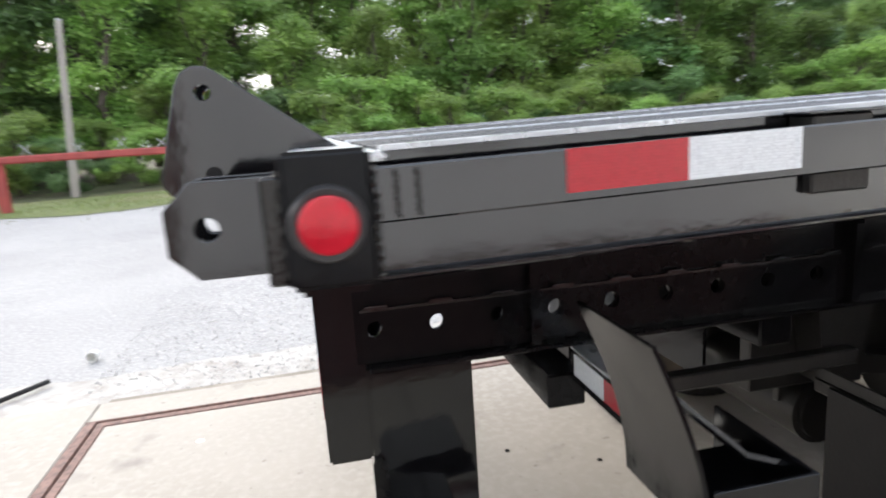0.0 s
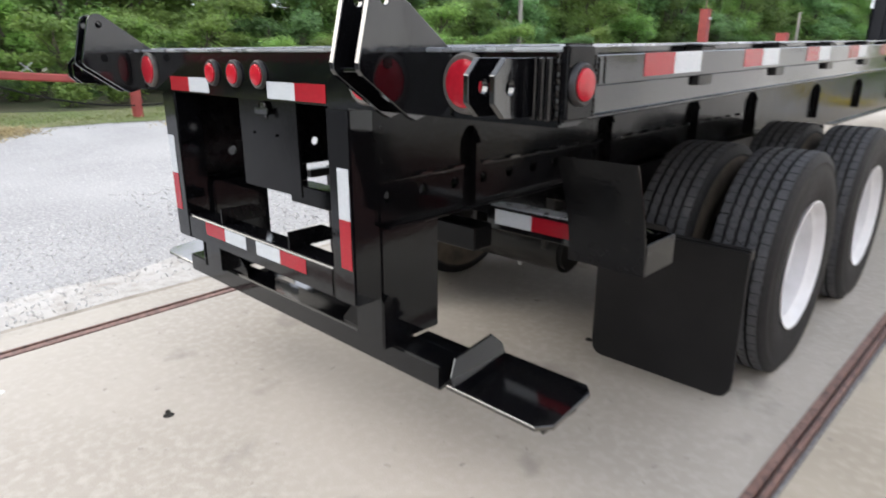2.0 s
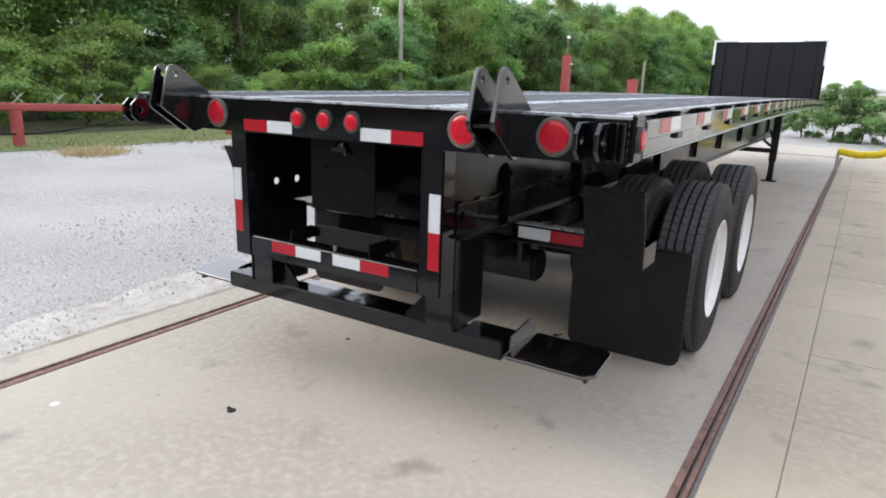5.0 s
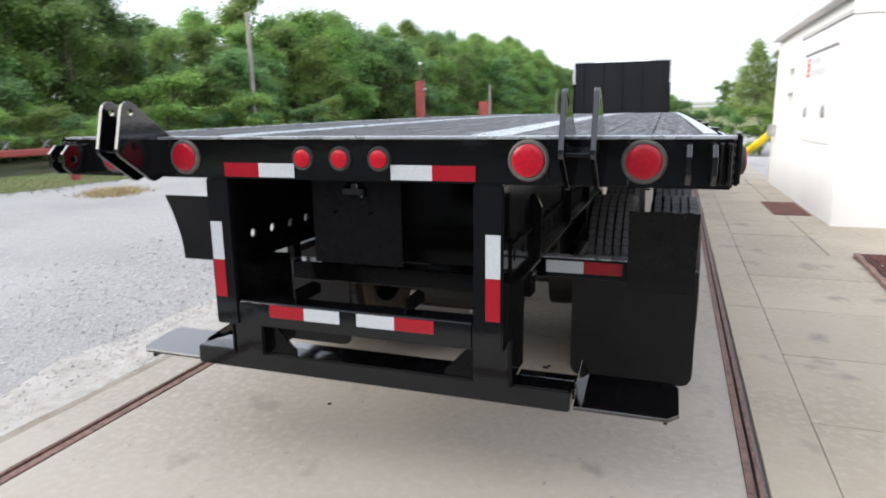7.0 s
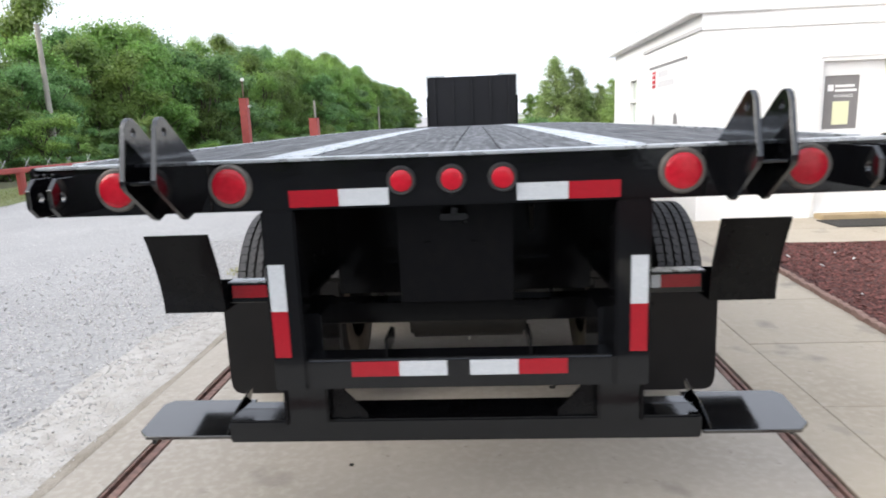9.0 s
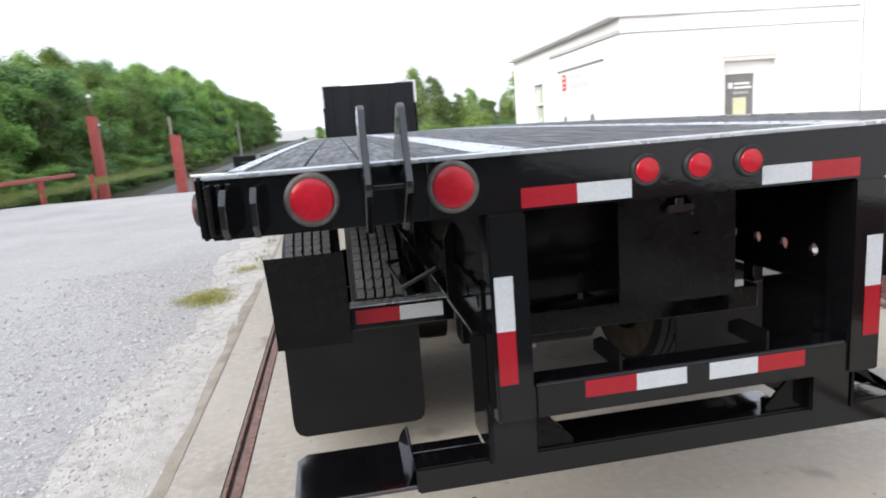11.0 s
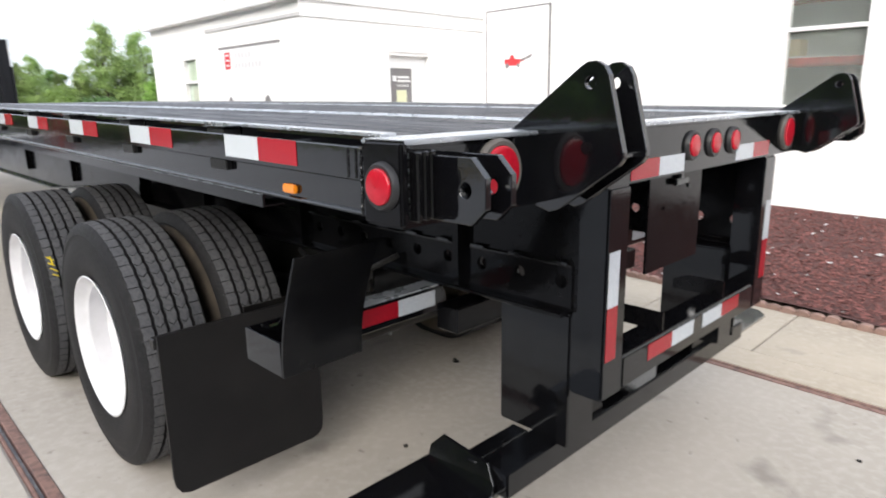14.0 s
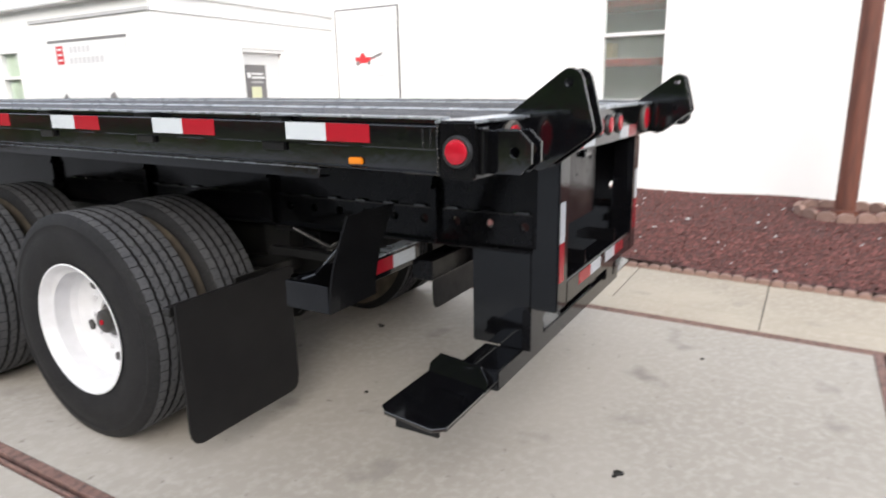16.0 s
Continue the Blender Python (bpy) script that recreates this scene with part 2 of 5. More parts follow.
RUSTPOLE = mat("rust_brown_column", (0.16, 0.055, 0.035), 0.6, var=(0.1, 0.036, 0.026), scale=4, bump=0.002, bump_scale=40, stretch=(5, 5, 0.7))
GRASS = mat("dry_summer_grass", (0.2, 0.235, 0.08), 0.9, rand=0.4, island=True, trans=0.25)
STRAW = mat("dry_straw_grass", (0.44, 0.36, 0.2), 0.9, rand=0.35, island=True, trans=0.2)
WEED = mat("yellowing_weed", (0.36, 0.35, 0.1), 0.9, rand=0.35, island=True, trans=0.25)
GRASSG = mat("mown_grass_ground", (0.14, 0.19, 0.06), 0.95, var=(0.21, 0.2, 0.1), scale=0.7, bump=0.02, bump_scale=30,
             fine=(0.09, 0.12, 0.04), fine_scale=12)
# shade under the trees is put into this dark base colour
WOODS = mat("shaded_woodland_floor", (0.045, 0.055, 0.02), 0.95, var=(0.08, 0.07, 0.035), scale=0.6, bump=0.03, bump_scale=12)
BARK = mat("grey_brown_bark", (0.13, 0.105, 0.085), 0.95, var=(0.08, 0.065, 0.05), scale=5, bump=0.01, bump_scale=30, stretch=(6, 6, 1))
LEAF = mat("summer_leaf", (0.165, 0.302, 0.078), 0.5, var=(0.239, 0.37, 0.097), scale=0.45, rand=0.35, island=True, each=0.32, trans=0.5, spec=0.55)
LEAF2 = mat("yellowing_leaf", (0.285, 0.416, 0.103), 0.5, var=(0.199, 0.342, 0.089), scale=0.4, rand=0.35, island=True, each=0.32, trans=0.5, spec=0.55)
LEAF3 = mat("grey_green_leaf", (0.182, 0.314, 0.12), 0.5, var=(0.148, 0.279, 0.091), scale=0.5, rand=0.4, island=True, each=0.3, trans=0.5, spec=0.55)
# leaf colour paled to carry the haze over the far slim trees
LEAF_HAZE = mat("haze_pale_leaf", (0.36, 0.46, 0.19), 0.5, var=(0.29, 0.41, 0.15), scale=0.4, rand=0.35, island=True, each=0.25, trans=0.5, spec=0.5)
ROADM = mat("grey_asphalt_road", (0.16, 0.16, 0.165), 0.9, var=(0.12, 0.12, 0.12), scale=0.7, bump=0.004, bump_scale=60)
SIGNW = mat("white_sign_face", (0.8, 0.81, 0.82), 0.4, var=(0.77, 0.78, 0.79), scale=2)
SIGND = mat("dark_sign_frame", (0.2, 0.195, 0.2), 0.5)
SIGNG = mat("pale_grey_print", (0.62, 0.62, 0.64), 0.6)
SIGNR = mat("red_print", (0.6, 0.03, 0.04), 0.5)
DOORM = mat("white_steel_door", (0.8, 0.81, 0.82), 0.35, var=(0.76, 0.77, 0.78), scale=2)
MAT_BLACK = mat("dark_door_mat", (0.035, 0.033, 0.03), 0.95, bump=0.003, bump_scale=200)
MAT_RED = mat("rusty_red_plate", (0.16, 0.06, 0.045), 0.9, var=(0.11, 0.045, 0.035), scale=6, bump=0.002, bump_scale=120)
TAN = mat("tan_stone_step", (0.42, 0.33, 0.2), 0.85, var=(0.36, 0.28, 0.17), scale=6, bump=0.002)
GREENF = mat("pale_green_window_blind", (0.66, 0.72, 0.6), 0.6, var=(0.6, 0.67, 0.55), scale=3)
PAPER = mat("pale_yellow_notice", (0.7, 0.72, 0.5), 0.7)
LAMPW = mat("pale_lamp_housing", (0.75, 0.75, 0.72), 0.4)
# for the added unseen ground that darkens reflections in the trailer paint
DARK_GROUND = mat("dark_reflected_ground", (0.05, 0.05, 0.052), 0.92, var=(0.065, 0.064, 0.064), scale=0.8, bump=0.004, bump_scale=70, fine=(0.085, 0.083, 0.08), fine_scale=60)
HILL = mat("hazy_far_field", (0.2, 0.25, 0.13), 0.95, var=(0.15, 0.2, 0.1), scale=0.02)

# ---------------------------------------------------------------- mesh tools


def obj(name, bm, material, parent=None, label="", smooth=False):
    me = bpy.data.meshes.new(name)
    bm.normal_update()
    bm.to_mesh(me)
    bm.free()
    me.materials.append(material)
    if smooth:
        me.polygons.foreach_set("use_smooth", [True] * len(me.polygons))
        me.set_sharp_from_angle(angle=radians(35))
    ob = new(name, me)
    if parent is not None:
        ob.parent = parent
    if label:
        tagged(ob, label)
    return ob


def part(name, bm, material, parent, label="", smooth=False):
    return obj(name, bm, material, parent, label, smooth)


def share(name, source, parent, m):
    """Another piece on the same mesh."""
    ob = new(name, source.data)
    ob.parent = parent
    ob.matrix_local = m
    return ob


def thing(name, label, category, group="", kind="", at=(0, 0, 0)):
    ob = new(name)
    ob.empty_display_size = 0.2
    ob.location = at
    return tagged(ob, label, category, group, kind)


def merge(*bms):
    out = bms[0]
    for b in bms[1:]:
        me = bpy.data.meshes.new("tmp")
        b.to_mesh(me)
        b.free()
        out.from_mesh(me)
        bpy.data.meshes.remove(me)
    return out


def bevel(bm, w, seg=1):
    if w > 0:
        es = [e for e in bm.edges if len(e.link_faces) == 2 and e.calc_face_angle(0) > 0.5]
        bmesh.ops.bevel(bm, geom=es, offset=w, segments=seg, affect="EDGES", clamp_overlap=True)
    return bm


def bx(x0, x1, y0, y1, z0, z1, w=0.003, seg=1):
    bm = bmesh.new()
    bmesh.ops.create_cube(bm, size=1)
    for v in bm.verts:
        v.co = Vector((x0 + (v.co.x + 0.5) * (x1 - x0), y0 + (v.co.y + 0.5) * (y1 - y0), z0 + (v.co.z + 0.5) * (z1 - z0)))
    return bevel(bm, min(w, 0.3 * min(x1 - x0, y1 - y0, z1 - z0)), seg)


def to3(axis, a, u, v):
    return {"x": (a, u, v), "y": (u, a, v), "z": (u, v, a)}[axis]


def circle(u, v, r, n=16):
    return [(u + r * math.cos(2 * math.pi * i / n), v + r * math.sin(2 * math.pi * i / n)) for i in range(n)]


def plate(outline, axis, a0, a1, holes=(), w=0.0):
    """A flat plate: an outline (with round holes) in the plane across axis, from a0 to a1."""
    bm = bmesh.new()
    if not holes:
        vs = [bm.verts.new(to3(axis, a0, u, v)) for u, v in outline]
        faces = [bm.faces.new(vs)]
    else:
        edges = []
        for loop in (outline, *holes):
            vs = [bm.verts.new(to3(axis, a0, u, v)) for u, v in loop]
            edges += [bm.edges.new((vs[i - 1], vs[i])) for i in range(len(vs))]
        bmesh.ops.triangle_fill(bm, use_beauty=True, use_dissolve=False, edges=edges)
        faces = list(bm.faces)
    ex = bmesh.ops.extrude_face_region(bm, geom=faces)
    d = Vector(to3(axis, a1 - a0, 0, 0))
    bmesh.ops.translate(bm, vec=d, verts=[g for g in ex["geom"] if isinstance(g, bmesh.types.BMVert)])
    bmesh.ops.recalc_face_normals(bm, faces=bm.faces)
    return bevel(bm, w) if w else bm


def cyl(p0, p1, r0, r1=None, n=16, caps=True, w=0.0):
    bm = bmesh.new()
    p0, p1 = Vector(p0), Vector(p1)
    d = p1 - p0
    bmesh.ops.create_cone(bm, cap_ends=caps, segments=n, radius1=r0, radius2=r0 if r1 is None else r1, depth=d.length)
    m = Matrix.Translation((p0 + p1) / 2) @ d.to_track_quat("Z", "Y").to_matrix().to_4x4()
    bmesh.ops.transform(bm, matrix=m, verts=bm.verts)
    return bevel(bm, w, 2) if w else bm


def lathe(profile, centre, axis="x", n=48, closed=False):
    """Turns (distance along axis, radius) pairs round an axis through centre."""
    bm = bmesh.new()
    rings = []
    for a, r in profile:
        ring = []
        for i in range(n):
            t = 2 * math.pi * i / n
            c, s = r * math.cos(t), r * math.sin(t)
            p = {"x": (a, c, s), "y": (c, a, s), "z": (c, s, a)}[axis]
            ring.append(bm.verts.new(Vector(p) + Vector(centre)))
        rings.append(ring)
    pairs = list(zip(rings, rings[1:])) + ([(rings[-1], rings[0])] if closed else [])
    for r0, r1 in pairs:
        for i in range(n):
            bm.faces.new((r0[i], r0[(i + 1) % n], r1[(i + 1) % n], r1[i]))
    bmesh.ops.recalc_face_normals(bm, faces=bm.faces)
    return bm


def rise(y):
    """How far the arched deck stands above its rear end."""
    y = max(0.0, y)
    return 0.018 * y - 0.0008 * y * y


def sweep(section, y0, y1, n=24, bend=rise):
    """A closed (x, z) section drawn along y, following the deck's arch."""
    bm = bmesh.new()
    rings = []
    for k in range(n + 1):
        y = y0 + (y1 - y0) * k / n
        rings.append([bm.verts.new((x, y, z + bend(y))) for x, z in section])
    m = len(section)
    for a, b in zip(rings, rings[1:]):
        for i in range(m):
            bm.faces.new((a[i], a[(i + 1) % m], b[(i + 1) % m], b[i]))
    bm.faces.new(rings[0])
    bm.faces.new(list(reversed(rings[-1])))
    bmesh.ops.recalc_face_normals(bm, faces=bm.faces)
    return bm


def rect(x0, x1, z0, z1):
    return [(x0, z0), (x1, z0), (x1, z1), (x0, z1)]


def tube(points, r, n=10):
    """A round bar through points."""
    bm = bmesh.new()
    pts = [Vector(p) for p in points]
    rings = []
    for i, p in enumerate(pts):
        d = (pts[min(i + 1, len(pts) - 1)] - pts[max(i - 1, 0)]).normalized()
        q = d.to_track_quat("Z", "Y")
        rings.append([bm.verts.new(p + q @ Vector((r * math.cos(2 * math.pi * k / n), r * math.sin(2 * math.pi * k / n), 0))) for k in range(n)])
    for a, b in zip(rings, rings[1:]):
        for k in range(n):
            bm.faces.new((a[k], a[(k + 1) % n], b[(k + 1) % n], b[k]))
    bm.faces.new(list(reversed(rings[0])))
    bm.faces.new(rings[-1])
    bmesh.ops.recalc_face_normals(bm, faces=bm.faces)
    return bm


def gz(y):
    """The yard climbs gently along the trailer, then falls away and rises again far off."""
    if y > 50:
        return -1.783 + 0.02 * (y - 50)
    if y > 21:
        return 0.189 - 0.068 * (y - 21)
    return 0.009 * max(y, -30.0)


def bank(x, y):
    """The low bank that carries the fence beside the rear of the yard."""
    f = min(1.0, max(0.0, (-x - 9.0) / 3.5))
    return 0.3 * f * f * (3 - 2 * f) / (1 + math.exp(min(60.0, (y - 1.6) * 0.75)))


def splay(x, y):
    """The edges of the weighbridge spread a little along its length."""
    if 1.0 < x < 2.5:
        return 0.0165 * (y - 0.5) + 0.006
    if -1.95 < x < -1.0:
        return -0.0045 * (y - 1.0)
    return 0.0


def tilt(bm):
    for v in bm.verts:
        v.co.x += splay(v.co.x, v.co.y)
        v.co.z += gz(v.co.y) + bank(v.co.x, v.co.y)
    return bm


def mirror(bm):
    for v in bm.verts:
        v.co.x = -v.co.x
    bmesh.ops.reverse_faces(bm, faces=bm.faces)
    return bm


def side(bm, s):
    return bm if s > 0 else mirror(bm)


def grid_sheet(xs, ys, z=0.0, bumpy=0.0, seed=0.0):
    bm = bmesh.new()
    vs = [[bm.verts.new((x, y, z + (bumpy * noise.noise(Vector((x * 0.9 + seed, y * 0.9, 0))) if bumpy else 0))) for x in xs] for y in ys]
    for j in range(len(ys) - 1):
        for i in range(len(xs) - 1):
            bm.faces.new((vs[j][i], vs[j][i + 1], vs[j + 1][i + 1], vs[j + 1][i]))
    return bm


def spread(a, b, n):
    return [a + (b - a) * i / n for i in range(n + 1)]

# ---------------------------------------------------------------- the ground
rnd = random.Random(11)


def far_steps(lo, hi):
    out = [float(v) for v in range(lo, hi + 1, 4)]
    return [-2500.0, -900.0, -300.0] + out + [300.0, 900.0, 2500.0]


fine_x = sorted(set(far_steps(-60, 60) + [-17 + 0.5 * k for k in range(20)]))
fine_y = sorted(set(far_steps(-80, 240) + [-16.0 + k for k in range(33)]))
ground = obj("ground", tilt(grid_sheet(fine_x, fine_y, -0.035)), GRAVEL)
tagged(ground, "pale grey compacted gravel yard reaching far away", "ground", kind="structure")


def ragged_strip(x_in, x_out, y0, y1, z, wobble, seed, ny=160, nx=10):
    bm = bmesh.new()
    rows = []
    for j in range(ny + 1):
        y = y0 + (y1 - y0) * j / ny
        xo = x_out + wobble * (noise.noise(Vector((y * 0.35, seed, 0))) + 0.4 * noise.noise(Vector((y * 1.7, seed, 3))))
        rows.append([bm.verts.new((x_in + (xo - x_in) * i / nx, y,
                                   z + 0.012 * noise.noise(Vector((i * 0.7, y * 1.3, seed))) * (0 if i == nx else 1) - 0.01 * i / nx))
                     for i in range(nx + 1)])
    for a, b in zip(rows, rows[1:]):
        for i in range(nx):
            f = bm.faces.new((a[i], a[i + 1], b[i + 1], b[i]))
    bmesh.ops.recalc_face_normals(bm, faces=bm.faces)
    if bm.faces[0].normal.z < 0:
        bmesh.ops.reverse_faces(bm, faces=bm.faces)
    return tilt(bm)


shoulder = obj("gravel_shoulder", ragged_strip(-1.885, -2.5, -2.6, 18, -0.018, 0.42, 2.0), LIME, smooth=True)
tagged(shoulder, "crushed white limestone dust along the concrete kerb", "gravel", kind="structure")
kerb_dirt = obj("kerb_dirt", ragged_strip(-1.885, -1.97, -1.3, 17.5, -0.008, 0.07, 4.0, ny=240, nx=3), DIRT, smooth=True)
tagged(kerb_dirt, "brown dirt gathered along the concrete kerb", "dirt", kind="structure")
verge = obj("grass_verge", ragged_strip(-15.6, -11.9, -45, 120, -0.015, 0.8, 5.0, ny=200), GRASSG, smooth=True)
tagged(verge, "mown green grass strip below the red pipe fence", "grass", kind="structure")
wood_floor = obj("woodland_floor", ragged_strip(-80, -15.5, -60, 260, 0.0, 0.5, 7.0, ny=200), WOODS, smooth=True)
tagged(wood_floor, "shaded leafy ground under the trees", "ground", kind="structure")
far_road = obj("far_road", ragged_strip(-16.5, -11.2, 38, 300, 0.01, 0.05, 9.0, ny=80, nx=4), ROADM, smooth=True)
tagged(far_road, "grey asphalt road running off along the trees", "road", kind="structure")

# unseen dark sheet added behind the weighbridge, so the rear paint reflects dark
rr = bmesh.new()
rr_rows = [[rr.verts.new((x0 + (x1 - x0) * i / 6, y, 0.002)) for i in range(7)]
           for y, x0, x1 in ((-2.2, -1.9, 1.56), (-4.0, -5.8, 1.56), (-5.55, -9.0, 1.56), (-5.7, -9.2, 2.8), (-7.5, -11.0, 2.8), (-14, -11.0, 2.8), (-14.2, -11, 7.0), (-26.2, -11.0, 7.0), (-70, -11.0, 30.0))]
for ra, rb in zip(rr_rows, rr_rows[1:]):
    for i in range(6):
        rr.faces.new((rb[i], rb[i + 1], ra[i + 1], ra[i]))
field = obj("far_field", tilt(grid_sheet([-10.6, 10, 30, 60, 120, 200], [96.0, 120, 160, 200, 260, 420], 0.0)), GRASSG)
tagged(field, "green grass field beyond the yard", "grass", kind="structure")
rear_road = obj("rear_road", tilt(rr), DARK_GROUND)
tagged(rear_road, "unseen dark ground added behind the weighbridge for paint reflections", "road", kind="structure")

# the weighbridge deck with its steel angle edges
XL, XR, YB, YF = -1.53, 1.484, -1.215, 17.0
deck_slab = obj("scale_deck", tilt(bx(XL, XR, YB, YF, -0.25, 0.0, 0.004)), CONC)
tagged(deck_slab, "pale worn concrete weighbridge deck with stains", "concrete floor", kind="structure")
pit = obj("joint_floor", tilt(bx(-1.64, 1.58, -1.32, 17.1, -0.4, -0.25, 0)), GAP)
tagged(pit, "dark open joint round the weighbridge deck", "joint", kind="structure")
steel = thing("scale_edging", "rust-brown steel angle edging round the weighbridge deck", "steel edging", kind="structure")
for nm, b in (("inner_angle", bx(XL - 0.045, XL, YB - 0.05, YF, -0.2, 0.006)),
              ("outer_angle", bx(XL - 0.083, XL - 0.068, YB - 0.12, YF, -0.2, 0.006)),
              ("inner_angle", bx(XR - 0.005, XR + 0.027, YB - 0.05, YF, -0.2, 0.006)),
              ("outer_angle", bx(XR + 0.042, XR + 0.062, YB - 0.12, YF, -0.2, 0.006)),
              ("inner_angle", bx(XL + 0.001, XR - 0.006, YB - 0.045, YB, -0.2, 0.006)),
              ("outer_angle", bx(XL - 0.083, XR + 0.039, YB - 0.115, YB - 0.06, -0.2, 0.006)),
              ("inner_angle", bx(XL - 0.125, XR + 0.078, YF + 0.02, YF + 0.09, -0.2, 0.006))):
    part(nm, tilt(b), RUST, steel)

kerb_l = obj("kerb_left", tilt(bx(-1.885, -1.615, -1.34, 17.6, -0.25, 0.0, 0.012, 2)), CONC)
tagged(kerb_l, "pale concrete kerb beside the gravel", "kerb", kind="structure")
apron = obj("rear_apron", tilt(bx(-1.9, 1.56, -2.19, -1.342, -0.25, -0.003, 0.006)), CONC)
tagged(apron, "pale concrete approach slab behind the weighbridge", "concrete floor", kind="structure")
front_apron = obj("front_apron", tilt(bx(-1.9, 1.85, 17.1, 20.5, -0.25, -0.003, 0.006)), CONC)
tagged(front_apron, "pale concrete approach slab past the weighbridge", "concrete floor", kind="structure")

pavement = thing("pavement", "tan concrete pavement slabs with open joints", "pavement", kind="structure")
part("joint_bed", tilt(bx(1.6, 3.3, -5.5, 20, -0.3, -0.007, 0)), JOINT, pavement)
JY = [-5.4, -3.9, -2.75, -1.65, -0.6, 0.42, 1.3, 2.25, 3.27, 4.33, 5.4, 6.45, 7.5, 8.55, 9.6, 10.7, 11.8, 13.0, 14.3, 15.6, 17.0, 18.5, 20.0]
for a, b in zip(JY, JY[1:]):
    part("slab", tilt(bx(1.8405, 3.0 if a < 5.3 else 2.8, a + 0.004, b - 0.004, -0.2, rnd.uniform(-0.003, 0.002), 0.004)), CONC_SIDE, pavement)
    if a > 5.3:
        part("slab", tilt(bx(2.81, 3.3 if a > 7.4 else 5.0, a + 0.004, b - 0.004, -0.2, rnd.uniform(-0.003, 0.002), 0.004)), CONC_SIDE, pavement)
        if a < 7.4:
            part("slab", tilt(bx(5.01, 7.1, a + 0.004, b - 0.004, -0.2, rnd.uniform(-0.003, 0.002), 0.004)), CONC_SIDE, pavement)

for a, b in zip(JY[::4], JY[4::4] + [20.0]):
    if b > a:
        part("kerb_slab", tilt(bx(1.57, 1.838, a + 0.003, b - 0.003, -0.2, 0.0, 0.004)), CONC_SIDE, pavement)

# mulch bed, its chips and its scalloped edging
def bed_skew(x, y):
    """The bed's edge leaves the pavement's line a little."""
    return (0.062 * max(y, -6.0) - 0.12) * min(1.0, max(0.0, (7.1 - x) / 4.25))


bed_sheet = grid_sheet(spread(2.86, 7.1, 40), spread(-14, 5.4, 130), 0.035, 0.03, 3.0)
for v in bed_sheet.verts:
    v.co.x += bed_skew(v.co.x, v.co.y)
bed = obj("mulch_bed", tilt(bed_sheet), MULCH_BED, smooth=True)
tagged(bed, "dark soil bed under red wood mulch", "mulch", kind="structure")


def chips(n, box, size, lift, seed, flat=0.35, height=None):
    """n small rough lumps strewn over a rectangle, in one mesh."""
    g = np.random.default_rng(seed)
    x0, x1, y0, y1 = box
    c = np.stack([g.uniform(x0, x1, n), g.uniform(y0, y1, n), np.zeros(n)], 1)
    s = size * g.uniform(0.5, 1.5, n)
    base = np.array([(1, 0, 0), (-1, 0, 0), (0, 1, 0), (0, -1, 0), (0, 0, 1), (0, 0, -1)], float)
    tri = np.array([(0, 2, 4), (2, 1, 4), (1, 3, 4), (3, 0, 4), (2, 0, 5), (1, 2, 5), (3, 1, 5), (0, 3, 5)])
    ang = g.uniform(0, 6.283, n)
    asp = g.uniform(0.35, 1.0, n)
    tip = g.uniform(-0.5, 0.5, n)
    v = base[None] * np.stack([np.ones(n), asp, np.full(n, flat)], 1)[:, None, :] * s[:, None, None]
    v = v * g.uniform(0.7, 1.25, v.shape)
    zz = v[..., 2] + tip[:, None] * v[..., 0]
    ca, sa = np.cos(ang)[:, None], np.sin(ang)[:, None]
    xx, yy = v[..., 0] * ca - v[..., 1] * sa, v[..., 0] * sa + v[..., 1] * ca
    out = np.stack([xx + c[:, :1], yy + c[:, 1:2], zz], 2)
    ground_z = 0.009 * c[:, 1] + lift
    if height is not None:
        out[..., 0] += np.array([bed_skew(a, b) for a, b in c[:, :2]])[:, None]
        ground_z = ground_z + np.array([height(a, b) for a, b in c[:, :2]])
    out[..., 2] += ground_z[:, None]
    me = bpy.data.meshes.new("chips")
    me.from_pydata(out.reshape(-1, 3).tolist(), [], (tri[None] + 6 * np.arange(n)[:, None, None]).reshape(-1, 3).tolist())
    return me


def bed_height(x, y):
    return 0.03 * noise.noise(Vector((x * 0.9 + 3.0, y * 0.9, 0)))


for box, n in (((2.9, 4.6, -4.0, 5.36), 21000), ((4.6, 7.05, -5.0, 5.36), 16500)):
    me = chips(n, box, 0.0185, 0.04, n, 0.3, bed_height)
    me.materials.append(MULCH)
    tagged(new("wood_mulch", me), "loose red-brown wood mulch chips", "mulch", kind="stuff")
pale = chips(160, (2.9, 6.8, -4, 5.2), 0.02, 0.055, 5, 0.4, bed_height)
pale.materials.append(STONE)
tagged(new("pale_chips", pale), "few pale stones lying on the mulch", "stones", kind="stuff")

edging = thing("bed_edging", "scalloped pinkish concrete edging round the mulch bed", "edging", kind="structure")


def scallop_profile(w, h, n=8):
    return [(-w / 2, 0), (w / 2, 0)] + [(w / 2 * math.cos(math.pi * i / n), h * 0.55 + h * 0.45 * math.sin(math.pi * i / n)) for i in range(n + 1)]


first = part("edging_brick", plate(scallop_profile(0.092, 0.055), "x", 2.806, 2.858, w=0.004), EDGING, edging)
first.location = (bed_skew(2.83, -4.5), -4.5, gz(-4.5) - 0.01)
for k in range(1, 104):
    y = -4.5 + 0.096 * k
    share("edging_brick", first, edging, Matrix.Translation((bed_skew(2.83, y) + rnd.uniform(-0.006, 0.006), y, gz(y) - 0.012 + rnd.uniform(-0.006, 0.006))))

